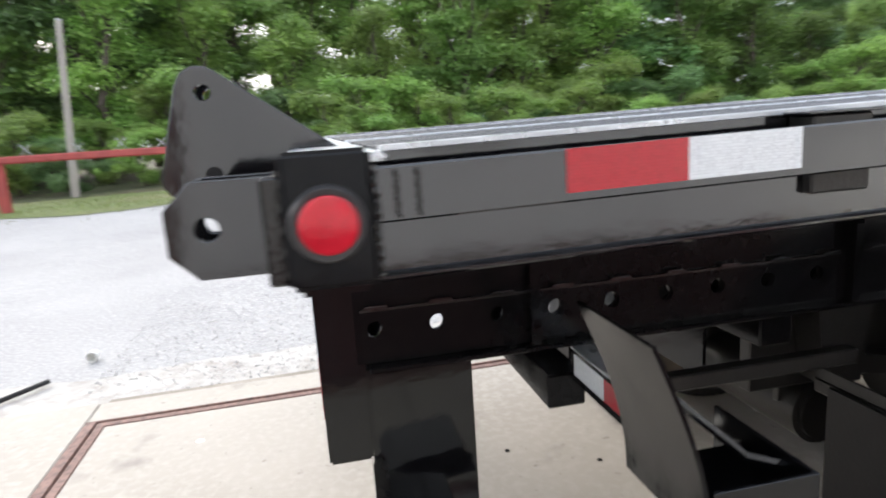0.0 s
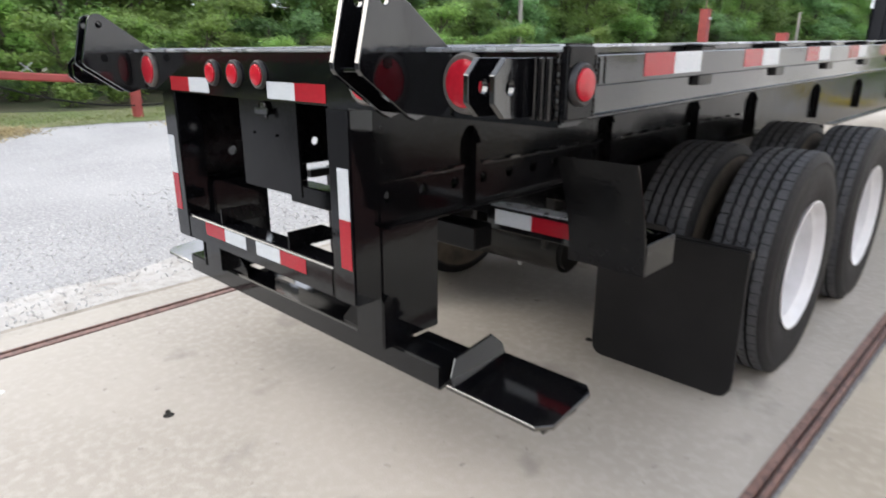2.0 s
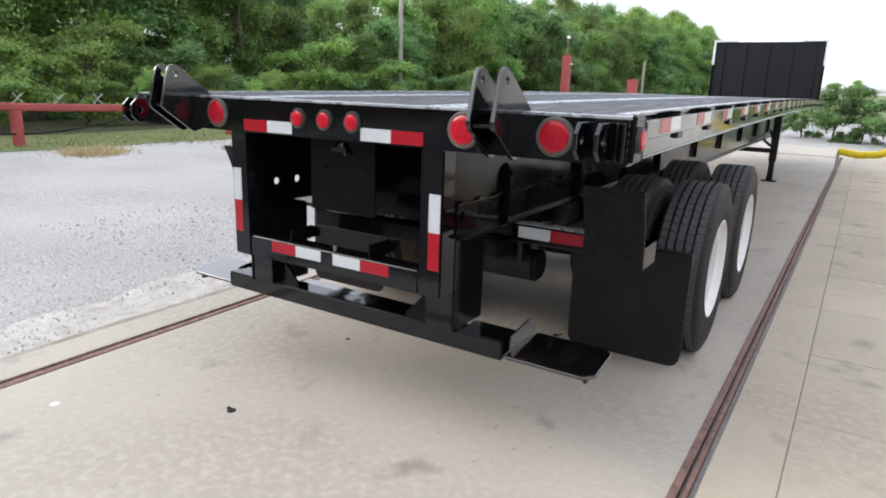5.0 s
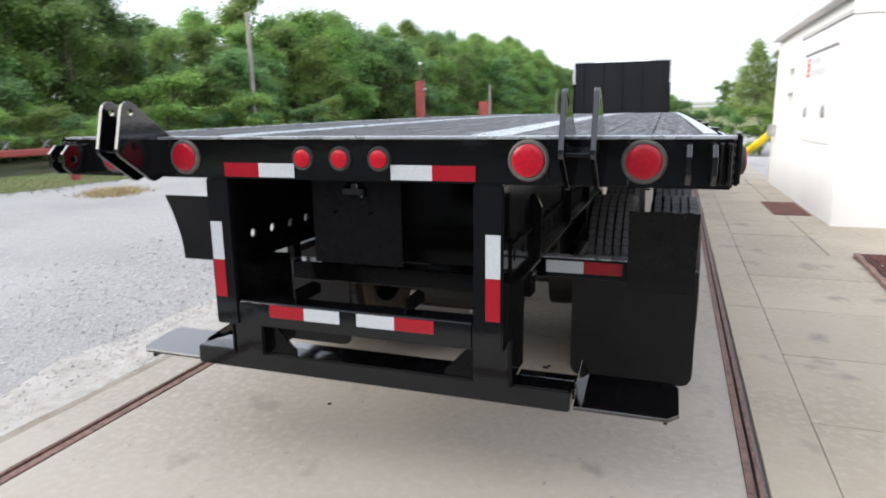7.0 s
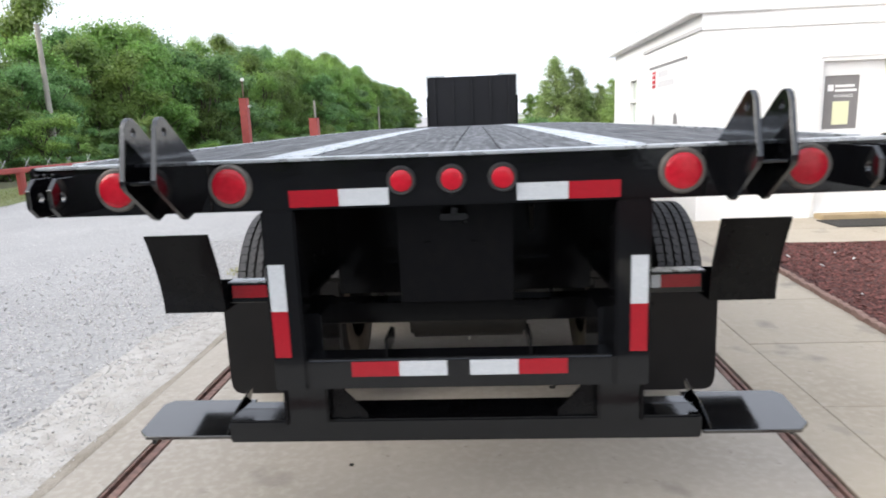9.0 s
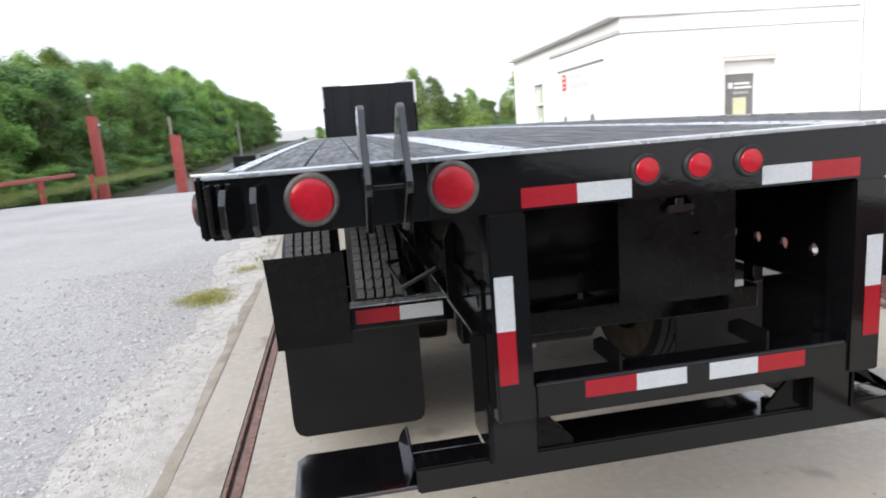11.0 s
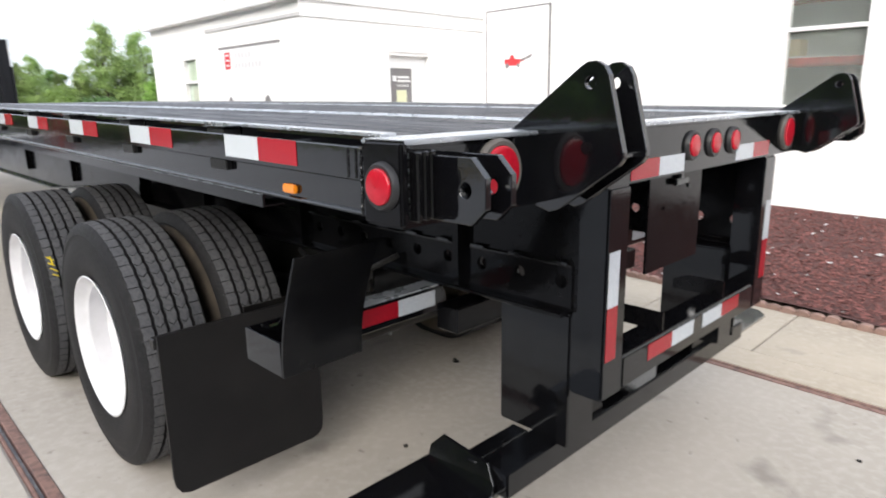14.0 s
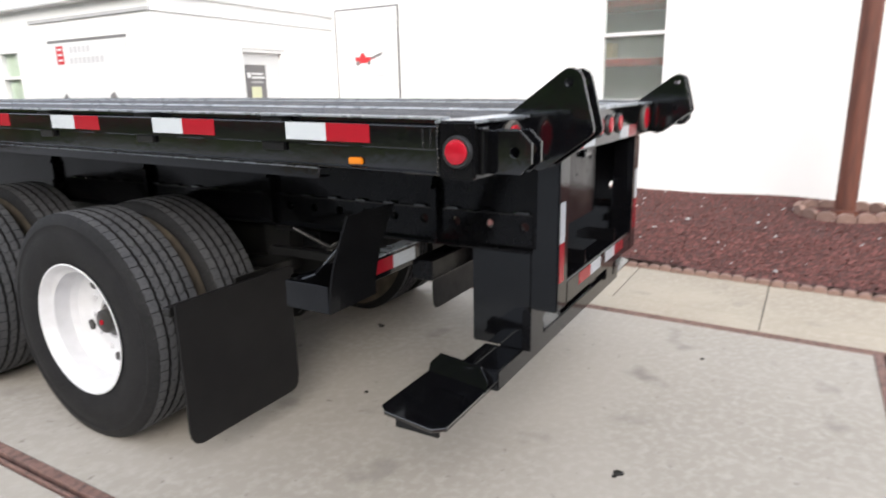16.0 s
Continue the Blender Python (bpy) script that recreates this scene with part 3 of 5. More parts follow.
# loose stones beside the kerb
near_kerb = chips(12000, (-4.2, -1.9, -1.5, 7.0), 0.008, -0.02, 21, 0.6)
near_kerb.materials.append(STONE)
tagged(new("loose_gravel", near_kerb), "loose grey limestone chips along the kerb", "gravel", kind="stuff")
yard_stones = chips(3500, (-8.0, -3.2, -2.0, 10.0), 0.008, -0.033, 22, 0.6)
yard_stones.materials.append(STONE)
tagged(new("loose_gravel", yard_stones), "scattered grey gravel on the yard", "gravel", kind="stuff")

coarse = chips(2200, (-5.2, -2.3, 1.2, 7.0), 0.013, -0.024, 23, 0.6)
coarse.materials.append(STONE)
tagged(new("loose_gravel", coarse), "coarse grey limestone gravel beside the kerb", "gravel", kind="stuff")


def blades(n, spots, h, spread_r, seed, lean=0.5, width=0.006, material=GRASS):
    """Grass blades, three-cornered, strewn round spots (x, y)."""
    g = np.random.default_rng(seed)
    sp = np.array(spots)[g.integers(0, len(spots), n)]
    c = sp + g.normal(0, spread_r, (n, 2))
    a = g.uniform(0, 6.283, n)
    hh = h * g.uniform(0.5, 1.3, n)
    tipd = g.normal(0, lean, (n, 2)) * hh[:, None]
    dx, dy = np.cos(a) * width, np.sin(a) * width
    z = 0.009 * c[:, 1] - 0.03 + np.array([bank(p, q) for p, q in c])
    v = np.zeros((n, 3, 3))
    v[:, 0] = np.stack([c[:, 0] - dx, c[:, 1] - dy, z], 1)
    v[:, 1] = np.stack([c[:, 0] + dx, c[:, 1] + dy, z], 1)
    v[:, 2] = np.stack([c[:, 0] + tipd[:, 0], c[:, 1] + tipd[:, 1], z + hh], 1)
    me = bpy.data.meshes.new("blades")
    me.from_pydata(v.reshape(-1, 3).tolist(), [], np.arange(3 * n).reshape(-1, 3).tolist())
    me.materials.append(material)
    return me


tagged(new("weeds", blades(1500, [(-2.44, 4.95), (-2.4, 5.2), (-2.55, 5.0), (-2.32, 4.85), (-2.15, 6.3)], 0.05, 0.1, 31, 1.2, 0.004, WEED)),
       "low dry yellow-green weeds growing in the gravel", "weeds", kind="stuff")
tagged(new("weeds", blades(420, [(-2.0 - 0.1 * rnd.random(), 6.5 + 10 * rnd.random()) for k in range(26)], 0.07, 0.07, 32, 0.8, 0.005)),
       "thin green weeds along the concrete kerb", "weeds", kind="stuff")
gs = [(-12.0 - 3.4 * rnd.random(), -14 + 64 * rnd.random()) for _ in range(900)]
tagged(new("verge_grass", blades(34000, gs, 0.06, 0.5, 33, 0.6, 0.01)), "short green grass blades on the verge", "grass", kind="stuff")
tagged(new("verge_grass", blades(4200, [(-10.9, 4.95), (-11.1, 5.2), (-11.0, 1.2), (-11.3, 1.6), (-9.6, 8.0), (-9.9, 8.4)], 0.1, 0.26, 34, 1.3, 0.012, STRAW)),
       "dry yellow grass tufts at the gravel's edge", "grass", kind="stuff")

# stains and small litter on the concrete
for k, (x, y, r) in enumerate(((-0.42, -0.22, 0.022), (-0.45, -0.21, 0.012), (0.93, -0.35, 0.012), (0.48, 1.6, 0.02), (0.5, 1.63, 0.012), (-0.34, 1.12, 0.012), (-0.545, 0.765, 0.012))):
    b = lathe([(0, 0.0005), (0.004, r * 0.6), (0.003, r * 0.9), (0.0, r)], (0, 0, 0), "z", 9)
    for v in b.verts:
        v.co *= 1 + 0.25 * noise.noise(v.co * 60 + Vector((k, 0, 0)))
    ob = obj("dirt_clod", b, GAP)
    ob.location = (x, y, gz(y) + 0.0005)
    tagged(ob, "small dark clod of dirt on the concrete", "dirt", "dirt clods")
cup = obj("paper_cup", lathe([(0, 0.0), (0, 0.032), (0.09, 0.042), (0.09, 0.036), (0.01, 0.028), (0.01, 0)], (0, 0, 0), "x", 14), LAMPW, smooth=True)
cup.location = (-2.86, -1.66, -0.005)
tagged(cup, "small crushed white paper cup on the gravel", "cup")

rod = thing("steel_rod", "short dark steel rod lying on the pale gravel", "rod")
part("bar", tube([(-2.38, -1.8, -0.006), (-2.2, -1.93, -0.006), (-1.98, -2.1, -0.006)], 0.017, 10), UNDER, rod, smooth=True)
chip = obj("white_chip", lathe([(0, 0.0005), (0.003, 0.012), (0.002, 0.019), (0.0, 0.022)], (0, 0, 0), "z", 8), LAMPW)
chip.location = (-1.155, -0.66, gz(-0.66) + 0.0005)
tagged(chip, "small white chip lying on the concrete", "litter")

# ---------------------------------------------------------------- the white building
WX = 7.1


def wall_holes(outline, axis, a0, a1, holes):
    return plate(outline, axis, a0, a1, holes)


def rc(u0, u1, v0, v1):
    return [(u0, v0), (u1, v0), (u1, v1), (u0, v1)]


wall_main = obj("wall_main", wall_holes(rc(-26, 7.28, -0.4, 5.4), "x", WX, WX + 0.25, [rc(1.15, 2.12, 1.33, 3.25)]), WALLW)
tagged(wall_main, "white painted masonry wall of the workshop", "wall", kind="structure")
AX, AY0, AY1, AZ = 3.2, 7.28, 12.75, 2.92
wall_aw = obj("wall_annex_west", wall_holes(rc(AY0, AY1, -0.4, AZ), "x", AX, AX + 0.2, [rc(10.7, 11.32, 1.42, 2.35)]), WALLW)
tagged(wall_aw, "white painted wall of the low office annex", "wall", kind="structure")
wall_as = obj("wall_annex_south", wall_holes(rc(AX + 0.2, WX + 0.25, -0.4, AZ), "y", AY0, AY0 + 0.2, [rc(4.8, 5.78, -0.02, 2.28)]), WALLW)
tagged(wall_as, "white painted office wall with the entrance door", "wall", kind="structure")
wall_an = obj("wall_annex_north", bx(AX + 0.2, 16, AY1 - 0.2, AY1, -0.4, AZ, 0), WALLW)
tagged(wall_an, "white painted end wall of the annex", "wall", kind="structure")
roof_a = obj("annex_roof", bx(AX - 0.15, 16, AY0 - 0.03, AY1 + 0.1, AZ, AZ + 0.2, 0.01), TRIMW)
tagged(roof_a, "flat white roof edge of the annex", "roof", kind="structure")
upper = obj("wall_upper", bx(WX, 16, 7.285, 12.2, AZ + 0.201, 5.4, 0), WALLW)
tagged(upper, "white wall of the taller workshop over the annex", "wall", kind="structure")
roof_m = obj("main_roof", bx(WX - 0.06, 16.2, -26, 12.3, 5.4, 5.55, 0.01), TRIMW)
tagged(roof_m, "white flat roof edge of the workshop", "roof", kind="structure")
back = obj("wall_back", bx(15.8, 16, -26, AY1, -0.4, 5.4, 0), WALLW)
tagged(back, "plain white far wall of the workshop", "wall", kind="structure")
south = obj("wall_south", bx(WX + 0.25, 15.8, -26, -25.8, -0.4, 5.4, 0), WALLW)
tagged(south, "plain white end wall of the workshop", "wall", kind="structure")
floor_in = obj("floor", merge(bx(WX + 0.25, 15.8, -25.8, AY1 - 0.2, -0.3, 0.03, 0), bx(AX + 0.2, WX + 0.249, AY0 + 0.2, AY1 - 0.2, -0.3, 0.03, 0)), INNER)
tagged(floor_in, "dim grey workshop floor behind the window", "floor", kind="structure")
part_wall = obj("wall_inner", bx(8.9, 9.0, -25, AY1 - 0.2, 0.03, 5.4, 0), INNER)
tagged(part_wall, "dim inner partition seen through the window", "wall", kind="structure")

gutter = thing("eave_flashing", "grey metal flashing strips under the annex roof", "flashing", kind="structure")
part("strip", bx(AX - 0.03, AX - 0.002, AY0 - 0.02, 10.26, 2.7, 2.75, 0.004), SHADOWT, gutter)
part("strip", bx(AX - 0.158, AX - 0.151, AY0 - 0.03, 12.4, AZ, AZ + 0.022, 0.001), SHADOWT, gutter)
part("strip", bx(AX - 0.156, AX - 0.151, AY0 - 0.03, 12.4, AZ + 0.175, AZ + 0.187, 0.001), SHADOWT, gutter)
part("strip", bx(AX - 0.15, AX + 0.9, AY0 - 0.036, AY0 - 0.031, AZ, AZ + 0.012, 0.001), SHADOWT, gutter)
part("strip", bx(AX + 0.0, WX - 0.01, AY0 - 0.02, AY0 - 0.002, 2.7, 2.72, 0.004), TRIMW, gutter)

# main window
win = thing("window_1", "white-framed workshop window with dark glass", "window", kind="structure")
for nm, b in (("window_frame", merge(bx(WX - 0.02, WX + 0.1, 1.15, 1.2, 1.33, 3.25), bx(WX - 0.02, WX + 0.1, 2.07, 2.12, 1.33, 3.25),
                                     bx(WX - 0.02, WX + 0.1, 1.201, 2.069, 3.2, 3.25), bx(WX - 0.02, WX + 0.1, 1.201, 2.069, 1.33, 1.38))),
              ("glazing_bar", bx(WX - 0.02, WX + 0.09, 1.201, 2.069, 2.285, 2.335)),
              ("window_sill", bx(WX - 0.07, WX - 0.001, 1.1, 2.17, 1.28, 1.33))):
    part(nm, b, TRIMW, win)
for z0, z1 in ((1.38, 2.284), (2.336, 3.2)):
    p = part("pane", bx(WX + 0.04, WX + 0.046, 1.202, 2.068, z0, z1, 0), GLARE_GLASS, win)
    p.visible_shadow = False
rack = thing("storage_rack", "red steel storage rack inside the workshop", "rack")
for y in (1.2, 3.0):
    for x in (7.9, 8.7):
        part("upright", bx(x, x + 0.07, y, y + 0.07, 0.03, 3.4), REDF, rack)
for z in (1.0, 1.9, 2.8):
    for x in (7.9, 8.7):
        part("beam", bx(x, x + 0.06, 1.272, 2.998, z, z + 0.1), REDF, rack)
    part("shelf", bx(7.961, 8.699, 1.272, 2.998, z + 0.1, z + 0.125), INNER, rack)
for x, y, z, s in ((8.2, 1.7, 2.925, 0.3), (8.3, 2.4, 2.025, 0.34), (8.2, 1.6, 1.125, 0.36), (8.25, 2.3, 1.125, 0.3)):
    b = thing("carton", "tan cardboard carton on the red rack", "box", "cartons on the rack")
    part("carton_body", bx(x - s / 2, x + s / 2, y - s / 2, y + s / 2, z, z + s * 0.7, 0.005), TAN, b)
    part("lid_flap", bx(x - s / 2, x + s / 2, y - s / 2, y - 0.004, z + s * 0.7, z + s * 0.7 + 0.006, 0.001), TAN, b)

# annex window
w2 = thing("window_2", "small annex window with a pale green frame", "window", kind="structure")
part("window_frame", merge(bx(AX - 0.015, AX + 0.1, 10.7, 10.75, 1.42, 2.35), bx(AX - 0.015, AX + 0.1, 11.27, 11.32, 1.42, 2.35),
                           bx(AX - 0.015, AX + 0.1, 10.751, 11.269, 2.29, 2.35), bx(AX - 0.015, AX + 0.1, 10.751, 11.269, 1.42, 1.48)), TRIMW, w2)
part("blind", bx(AX + 0.07, AX + 0.078, 10.76, 11.26, 1.48, 2.29, 0), GREENF, w2)
part("glazing_bar", bx(AX - 0.01, AX + 0.08, 10.751, 11.269, 1.87, 1.92), TRIMW, w2)
for z0, z1 in ((1.48, 1.869), (1.921, 2.29)):
    p = part("pane", bx(AX + 0.05, AX + 0.055, 10.752, 11.268, z0, z1, 0), GLASSM, w2)
    p.visible_shadow = False

# entrance door, recessed, with a dark glazed light and a notice
door = thing("door_1", "white entrance door with a dark window and notice", "door", kind="structure")
part("door_frame", merge(bx(4.8, 4.86, AY0 + 0.02, AY0 + 0.2, 0, 2.28), bx(5.72, 5.78, AY0 + 0.02, AY0 + 0.2, 0, 2.28),
                         bx(4.861, 5.719, AY0 + 0.02, AY0 + 0.2, 2.22, 2.28)), TRIMW, door)
part("door_leaf", plate(rc(4.862, 5.718, 0.13, 2.215), "y", AY0 + 0.1, AY0 + 0.145, [rc(4.93, 5.4, 1.3, 2.03)]), DOORM, door)
part("dark_glass", bx(4.931, 5.399, AY0 + 0.115, AY0 + 0.125, 1.301, 2.029, 0), SIGND, door, "dark door glass")
part("notice", bx(5.06, 5.28, AY0 + 0.106, AY0 + 0.113, 1.36, 1.68, 0), PAPER, door, "pale yellow paper notice")
for z, w in ((1.87, 0.26), (1.81, 0.29)):
    part("print_bar", bx(5.08, 5.08 + w, AY0 + 0.108, AY0 + 0.113, z, z + 0.035, 0), SIGNW, door)
part("print_bar", bx(4.98, 5.06, AY0 + 0.108, AY0 + 0.113, 1.82, 1.91, 0), SIGNW, door)
part("door_handle", merge(cyl((5.63, AY0 + 0.1, 1.02), (5.63, AY0 + 0.05, 1.02), 0.012), cyl((5.64, AY0 + 0.05, 1.02), (5.52, AY0 + 0.05, 1.02), 0.011)), GALV, door)
part("threshold", bx(4.86, 5.72, AY0 - 0.0, AY0 + 0.19, 0.05, 0.129), TRIMW, door)


def lettering(name, words, size, at, turn, material, parent, depth=0.002):
    c = bpy.data.curves.new(name, "FONT")
    c.body, c.size, c.extrude, c.align_x = words, size, depth, "CENTER"
    ob = new(name, c)
    dg = bpy.context.evaluated_depsgraph_get()
    me = bpy.data.meshes.new_from_object(ob.evaluated_get(dg))
    bpy.data.objects.remove(ob)
    me.materials.append(material)
    o = new(name, me)
    o.parent = parent
    o.matrix_local = pose(*at, *turn)
    return o


lettering("door_word", "ENTRANCE", 0.05, (5.2, AY0 + 0.111, 1.735), (90, 0, 0), SIGNW, door)

step = obj("door_step", tilt(bx(4.85, 5.8, 7.02, 7.278, -0.1, 0.07, 0.012, 2)), TAN)
tagged(step, "tan stone step below the entrance door", "step", kind="structure")
mat1 = obj("door_mat", tilt(bx(4.75, 5.75, 6.45, 7.0, -0.001, 0.014, 0.005)), MAT_BLACK)
tagged(mat1, "dark ribbed doormat before the entrance step", "doormat")
plate1 = obj("floor_plate", tilt(bx(2.66, 3.15, 8.1, 9.45, 0.0, 0.012, 0.004)), MAT_RED)
tagged(plate1, "rusty red steel plate lying on the pavement", "plate")

# wall signs
sg = thing("wall_sign", "tall white wall sign with red machine picture", "sign")
part("sign_face", bx(WX - 0.03, WX - 0.004, 5.79, 7.16, 1.1, 3.02, 0.002), SIGNW, sg)
part("sign_border", merge(bx(WX - 0.034, WX - 0.003, 5.765, 5.789, 1.1, 3.02, 0.001), bx(WX - 0.034, WX - 0.003, 7.161, 7.185, 1.1, 3.02, 0.001),
                          bx(WX - 0.034, WX - 0.003, 5.765, 7.185, 3.021, 3.05, 0.001)), SIGND, sg, "thin dark border")
for k in range(11):
    if k != 5:
        part("print_bar", bx(WX - 0.034, WX - 0.031, 7.02 - 0.105 * k - 0.075, 7.02 - 0.105 * k, 2.66, 2.79, 0), SIGNG, sg)
part("picture_body", plate([(6.74, 2.12), (6.68, 2.08), (6.42, 2.08), (6.38, 2.14), (6.3, 2.15), (6.3, 2.18), (6.5, 2.19), (6.54, 2.26), (6.6, 2.26), (6.64, 2.19), (6.74, 2.2)], "x", WX - 0.034, WX - 0.031), SIGNR, sg, "red machine shape")
part("picture_mast", plate([(6.72, 2.2), (6.66, 2.2), (6.64, 2.34), (6.68, 2.4), (6.73, 2.34)], "x", WX - 0.034, WX - 0.031), SIGNG, sg)
part("picture_wheel", plate(circle(6.68, 2.08, 0.045), "x", WX - 0.036, WX - 0.0345), SIGND, sg)
part("picture_wheel", plate(circle(6.43, 2.08, 0.035), "x", WX - 0.036, WX - 0.0345), SIGND, sg)
part("picture_arm", plate([(6.4, 2.14), (6.16, 2.2), (6.11, 2.26), (6.16, 2.25), (6.38, 2.18)], "x", WX - 0.036, WX - 0.0345), SIGND, sg)
for z, y0, y1 in ((1.9, 6.15, 6.85), (1.83, 6.05, 6.95)):
    part("print_bar", bx(WX - 0.034, WX - 0.031, y0, y1, z, z + 0.035, 0), SIGNG, sg)

sg2 = thing("wall_sign", "white office sign with a dark top edge and red block", "sign")
part("sign_face", bx(AX - 0.03, AX - 0.004, 7.85, 9.78, 1.1, 2.38, 0.002), SIGNW, sg2)
part("sign_border", bx(AX - 0.036, AX - 0.003, 7.84, 9.79, 2.381, 2.42, 0.001), SIGND, sg2, "dark top edge")
part("red_block", bx(AX - 0.034, AX - 0.031, 9.4, 9.58, 2.06, 2.33, 0), SIGNR, sg2)
for z in (2.105, 2.185, 2.265):
    part("print_bar", bx(AX - 0.037, AX - 0.0345, 9.43, 9.54, z, z + 0.03, 0), SIGNW, sg2)
for k in range(5):
    part("print_bar", bx(AX - 0.034, AX - 0.031, 9.22 - 0.11 * k - 0.07, 9.22 - 0.11 * k, 2.22, 2.31, 0), SIGNG, sg2)
for k in range(8):
    part("print_bar", bx(AX - 0.034, AX - 0.031, 9.24 - 0.11 * k - 0.075, 9.24 - 0.11 * k, 2.06, 2.15, 0), SIGNG, sg2)
part("picture_shape", plate([(9.55, 1.45), (9.4, 1.45), (9.42, 1.56), (9.48, 1.62), (9.55, 1.56)], "x", AX - 0.034, AX - 0.031), SIGND, sg2)
part("picture_shape", plate([(8.35, 1.45), (8.15, 1.45), (8.18, 1.55), (8.25, 1.63), (8.34, 1.58)], "x", AX - 0.034, AX - 0.031), SIGND, sg2)

# rust-brown column in a ring of edging stones
column = thing("steel_column", "rust-brown round steel column in the mulch bed", "column")
part("shaft", lathe([(-0.1, 0.115), (0.3, 0.11), (5.6, 0.105), (5.6, 0.0)], (5.97, -1.21, 0.0), "z", 20), RUSTPOLE, column, smooth=True)
part("base_collar", lathe([(0.02, 0.15), (0.09, 0.15), (0.1, 0.12)], (5.97, -1.21, 0.0), "z", 20), RUSTPOLE, column, smooth=True)
for k in range(16):
    a = 2 * math.pi * k / 16
    st = thing("ring_stone", "pinkish scalloped edging stone round the column", "edging stone", "ring of stones at the column")
    b = part("stone", plate(scallop_profile(0.19, 0.12), "x", -0.03, 0.03, w=0.004), EDGING, st)
    st.matrix_world = pose(5.97 + 0.5 * math.cos(a), -1.21 + 0.5 * math.sin(a), 0.02 + rnd.uniform(-0.01, 0.01), 0, 0, math.degrees(a) + rnd.uniform(-6, 6))

hose = thing("yellow_guard_hose", "thick yellow flexible hose hanging by the annex corner", "hose")
part("hose", tube([(3.17, 12.3, 1.18), (3.0, 12.5, 0.98), (2.75, 12.8, 0.72), (2.45, 13.1, 0.55), (2.1, 13.3, 0.5), (1.75, 13.4, 0.55)], 0.075, 14), YELLOW, hose, smooth=True)
part("clamp", cyl((3.14, 12.3, 1.06), (3.14, 12.3, 1.3), 0.09, n=12), GALV, hose)
part("stand", bx(1.72, 1.78, 13.37, 13.43, gz(13.4), 0.52), GALV, hose)

# ---------------------------------------------------------------- fence, poles, posts
fence = thing("pipe_fence", "faded red steel pipe fence along the verge", "fence")
FX = -13.0


def fence_top(y):
    """The rail sinks along the yard and levels out at either end."""
    return 0.9 + 0.5 / (1 + math.exp((y - 1.6) * 0.75))


part("rail", sweep([(FX - 0.06, -0.13), (FX - 0.04, -0.16), (FX + 0.04, -0.16), (FX + 0.06, -0.13), (FX + 0.06, -0.03), (FX + 0.04, 0.0), (FX - 0.04, 0.0), (FX - 0.06, -0.03)],
                   -40, 30, 140, fence_top), FENCE, fence)
for k in range(14):
    y = 4.6 - 5.5 * 8 + 5.5 * k
    part("post", cyl((FX, y, gz(y) + bank(FX, y) - 0.2), (FX, y, fence_top(y) - 0.15), 0.115, n=12), FENCE, fence)
for k in range(44):
    y = -22 + 0.95 * k + rnd.uniform(-0.12, 0.12)
    z = fence_top(y)
    h = rnd.uniform(0.18, 0.26)
    t = thing("wire_cross", "bare twisted wire cross standing on the fence rail", "wire", "wire crosses on the fence")
    part("wire", cyl((FX, y - 0.11, z), (FX, y + 0.11, z + h), 0.01, n=5), GALV, t)
    part("wire", cyl((FX, y + 0.1, z), (FX, y - 0.1, z + h), 0.01, n=5), GALV, t)
cable = thing("slack_cable", "dark slack cable hanging below the fence rail", "cable")
part("strand", tube([(FX + 0.07, 1.5 + 0.5 * i, fence_top(1.5 + 0.5 * i) - 0.14 - 0.5 * (1 - ((i - 6) / 6) ** 2)) for i in range(13)], 0.02, 6), GAP, cable)


def pole(x, y, h, r, material, label, lean=0.0, lean_y=0.0):
    t = thing("utility_pole", label, "pole", "poles along the trees")
    part("shaft", cyl((x, y, gz(y) - 0.3), (x + lean, y + lean_y, h), r, r * 0.72, n=12), material, t, smooth=True)
    part("pole_cap", cyl((x + lean, y + lean_y, h), (x + lean, y + lean_y, h + 0.04), r * 0.76, n=12), GALV, t)
    return t


pole(-22.0, 30.5, 7.5, 0.16, POLEW, "tall weathered grey wooden utility pole by the trees")
pole(-16.0, -6.07, 4.6, 0.11, POLEW, "short weathered grey wooden pole by the trees", 0.0, 0.36)
pole(-17.5, 68, 5.0, 0.15, POLEW, "distant grey wooden pole along the road")
pole(-16.8, 110, 5.6, 0.18, POLEW, "distant grey wooden pole along the road")


def gate_post(x, y, h, w, lamp):
    t = thing("red_gate_post", "square red painted steel gate post" + (" with a lamp on a rod" if lamp else ""), "post", "red posts in the yard")
    part("post_body", bx(x - w / 2, x + w / 2, y - w / 2, y + w / 2, gz(y) - 0.2, h, 0.02), FENCE, t)
    part("post_cap", bx(x - w / 2 - 0.02, x + w / 2 + 0.02, y - w / 2 - 0.02, y + w / 2 + 0.02, h, h + 0.03, 0.01), FENCE, t)
    if lamp:
        part("lamp_rod", cyl((x, y, h), (x, y, h + 1.2), 0.04, n=8), RUST, t)
        part("lamp_head", bx(x - 0.1, x + 0.14, y - 0.1, y + 0.1, h + 1.2, h + 1.42, 0.04, 2), LAMPW, t)
        part("side_lamp", bx(x + w / 2, x + w / 2 + 0.16, y - 0.08, y + 0.08, h - 0.65, h - 0.5, 0.03, 2), LAMPW, t)


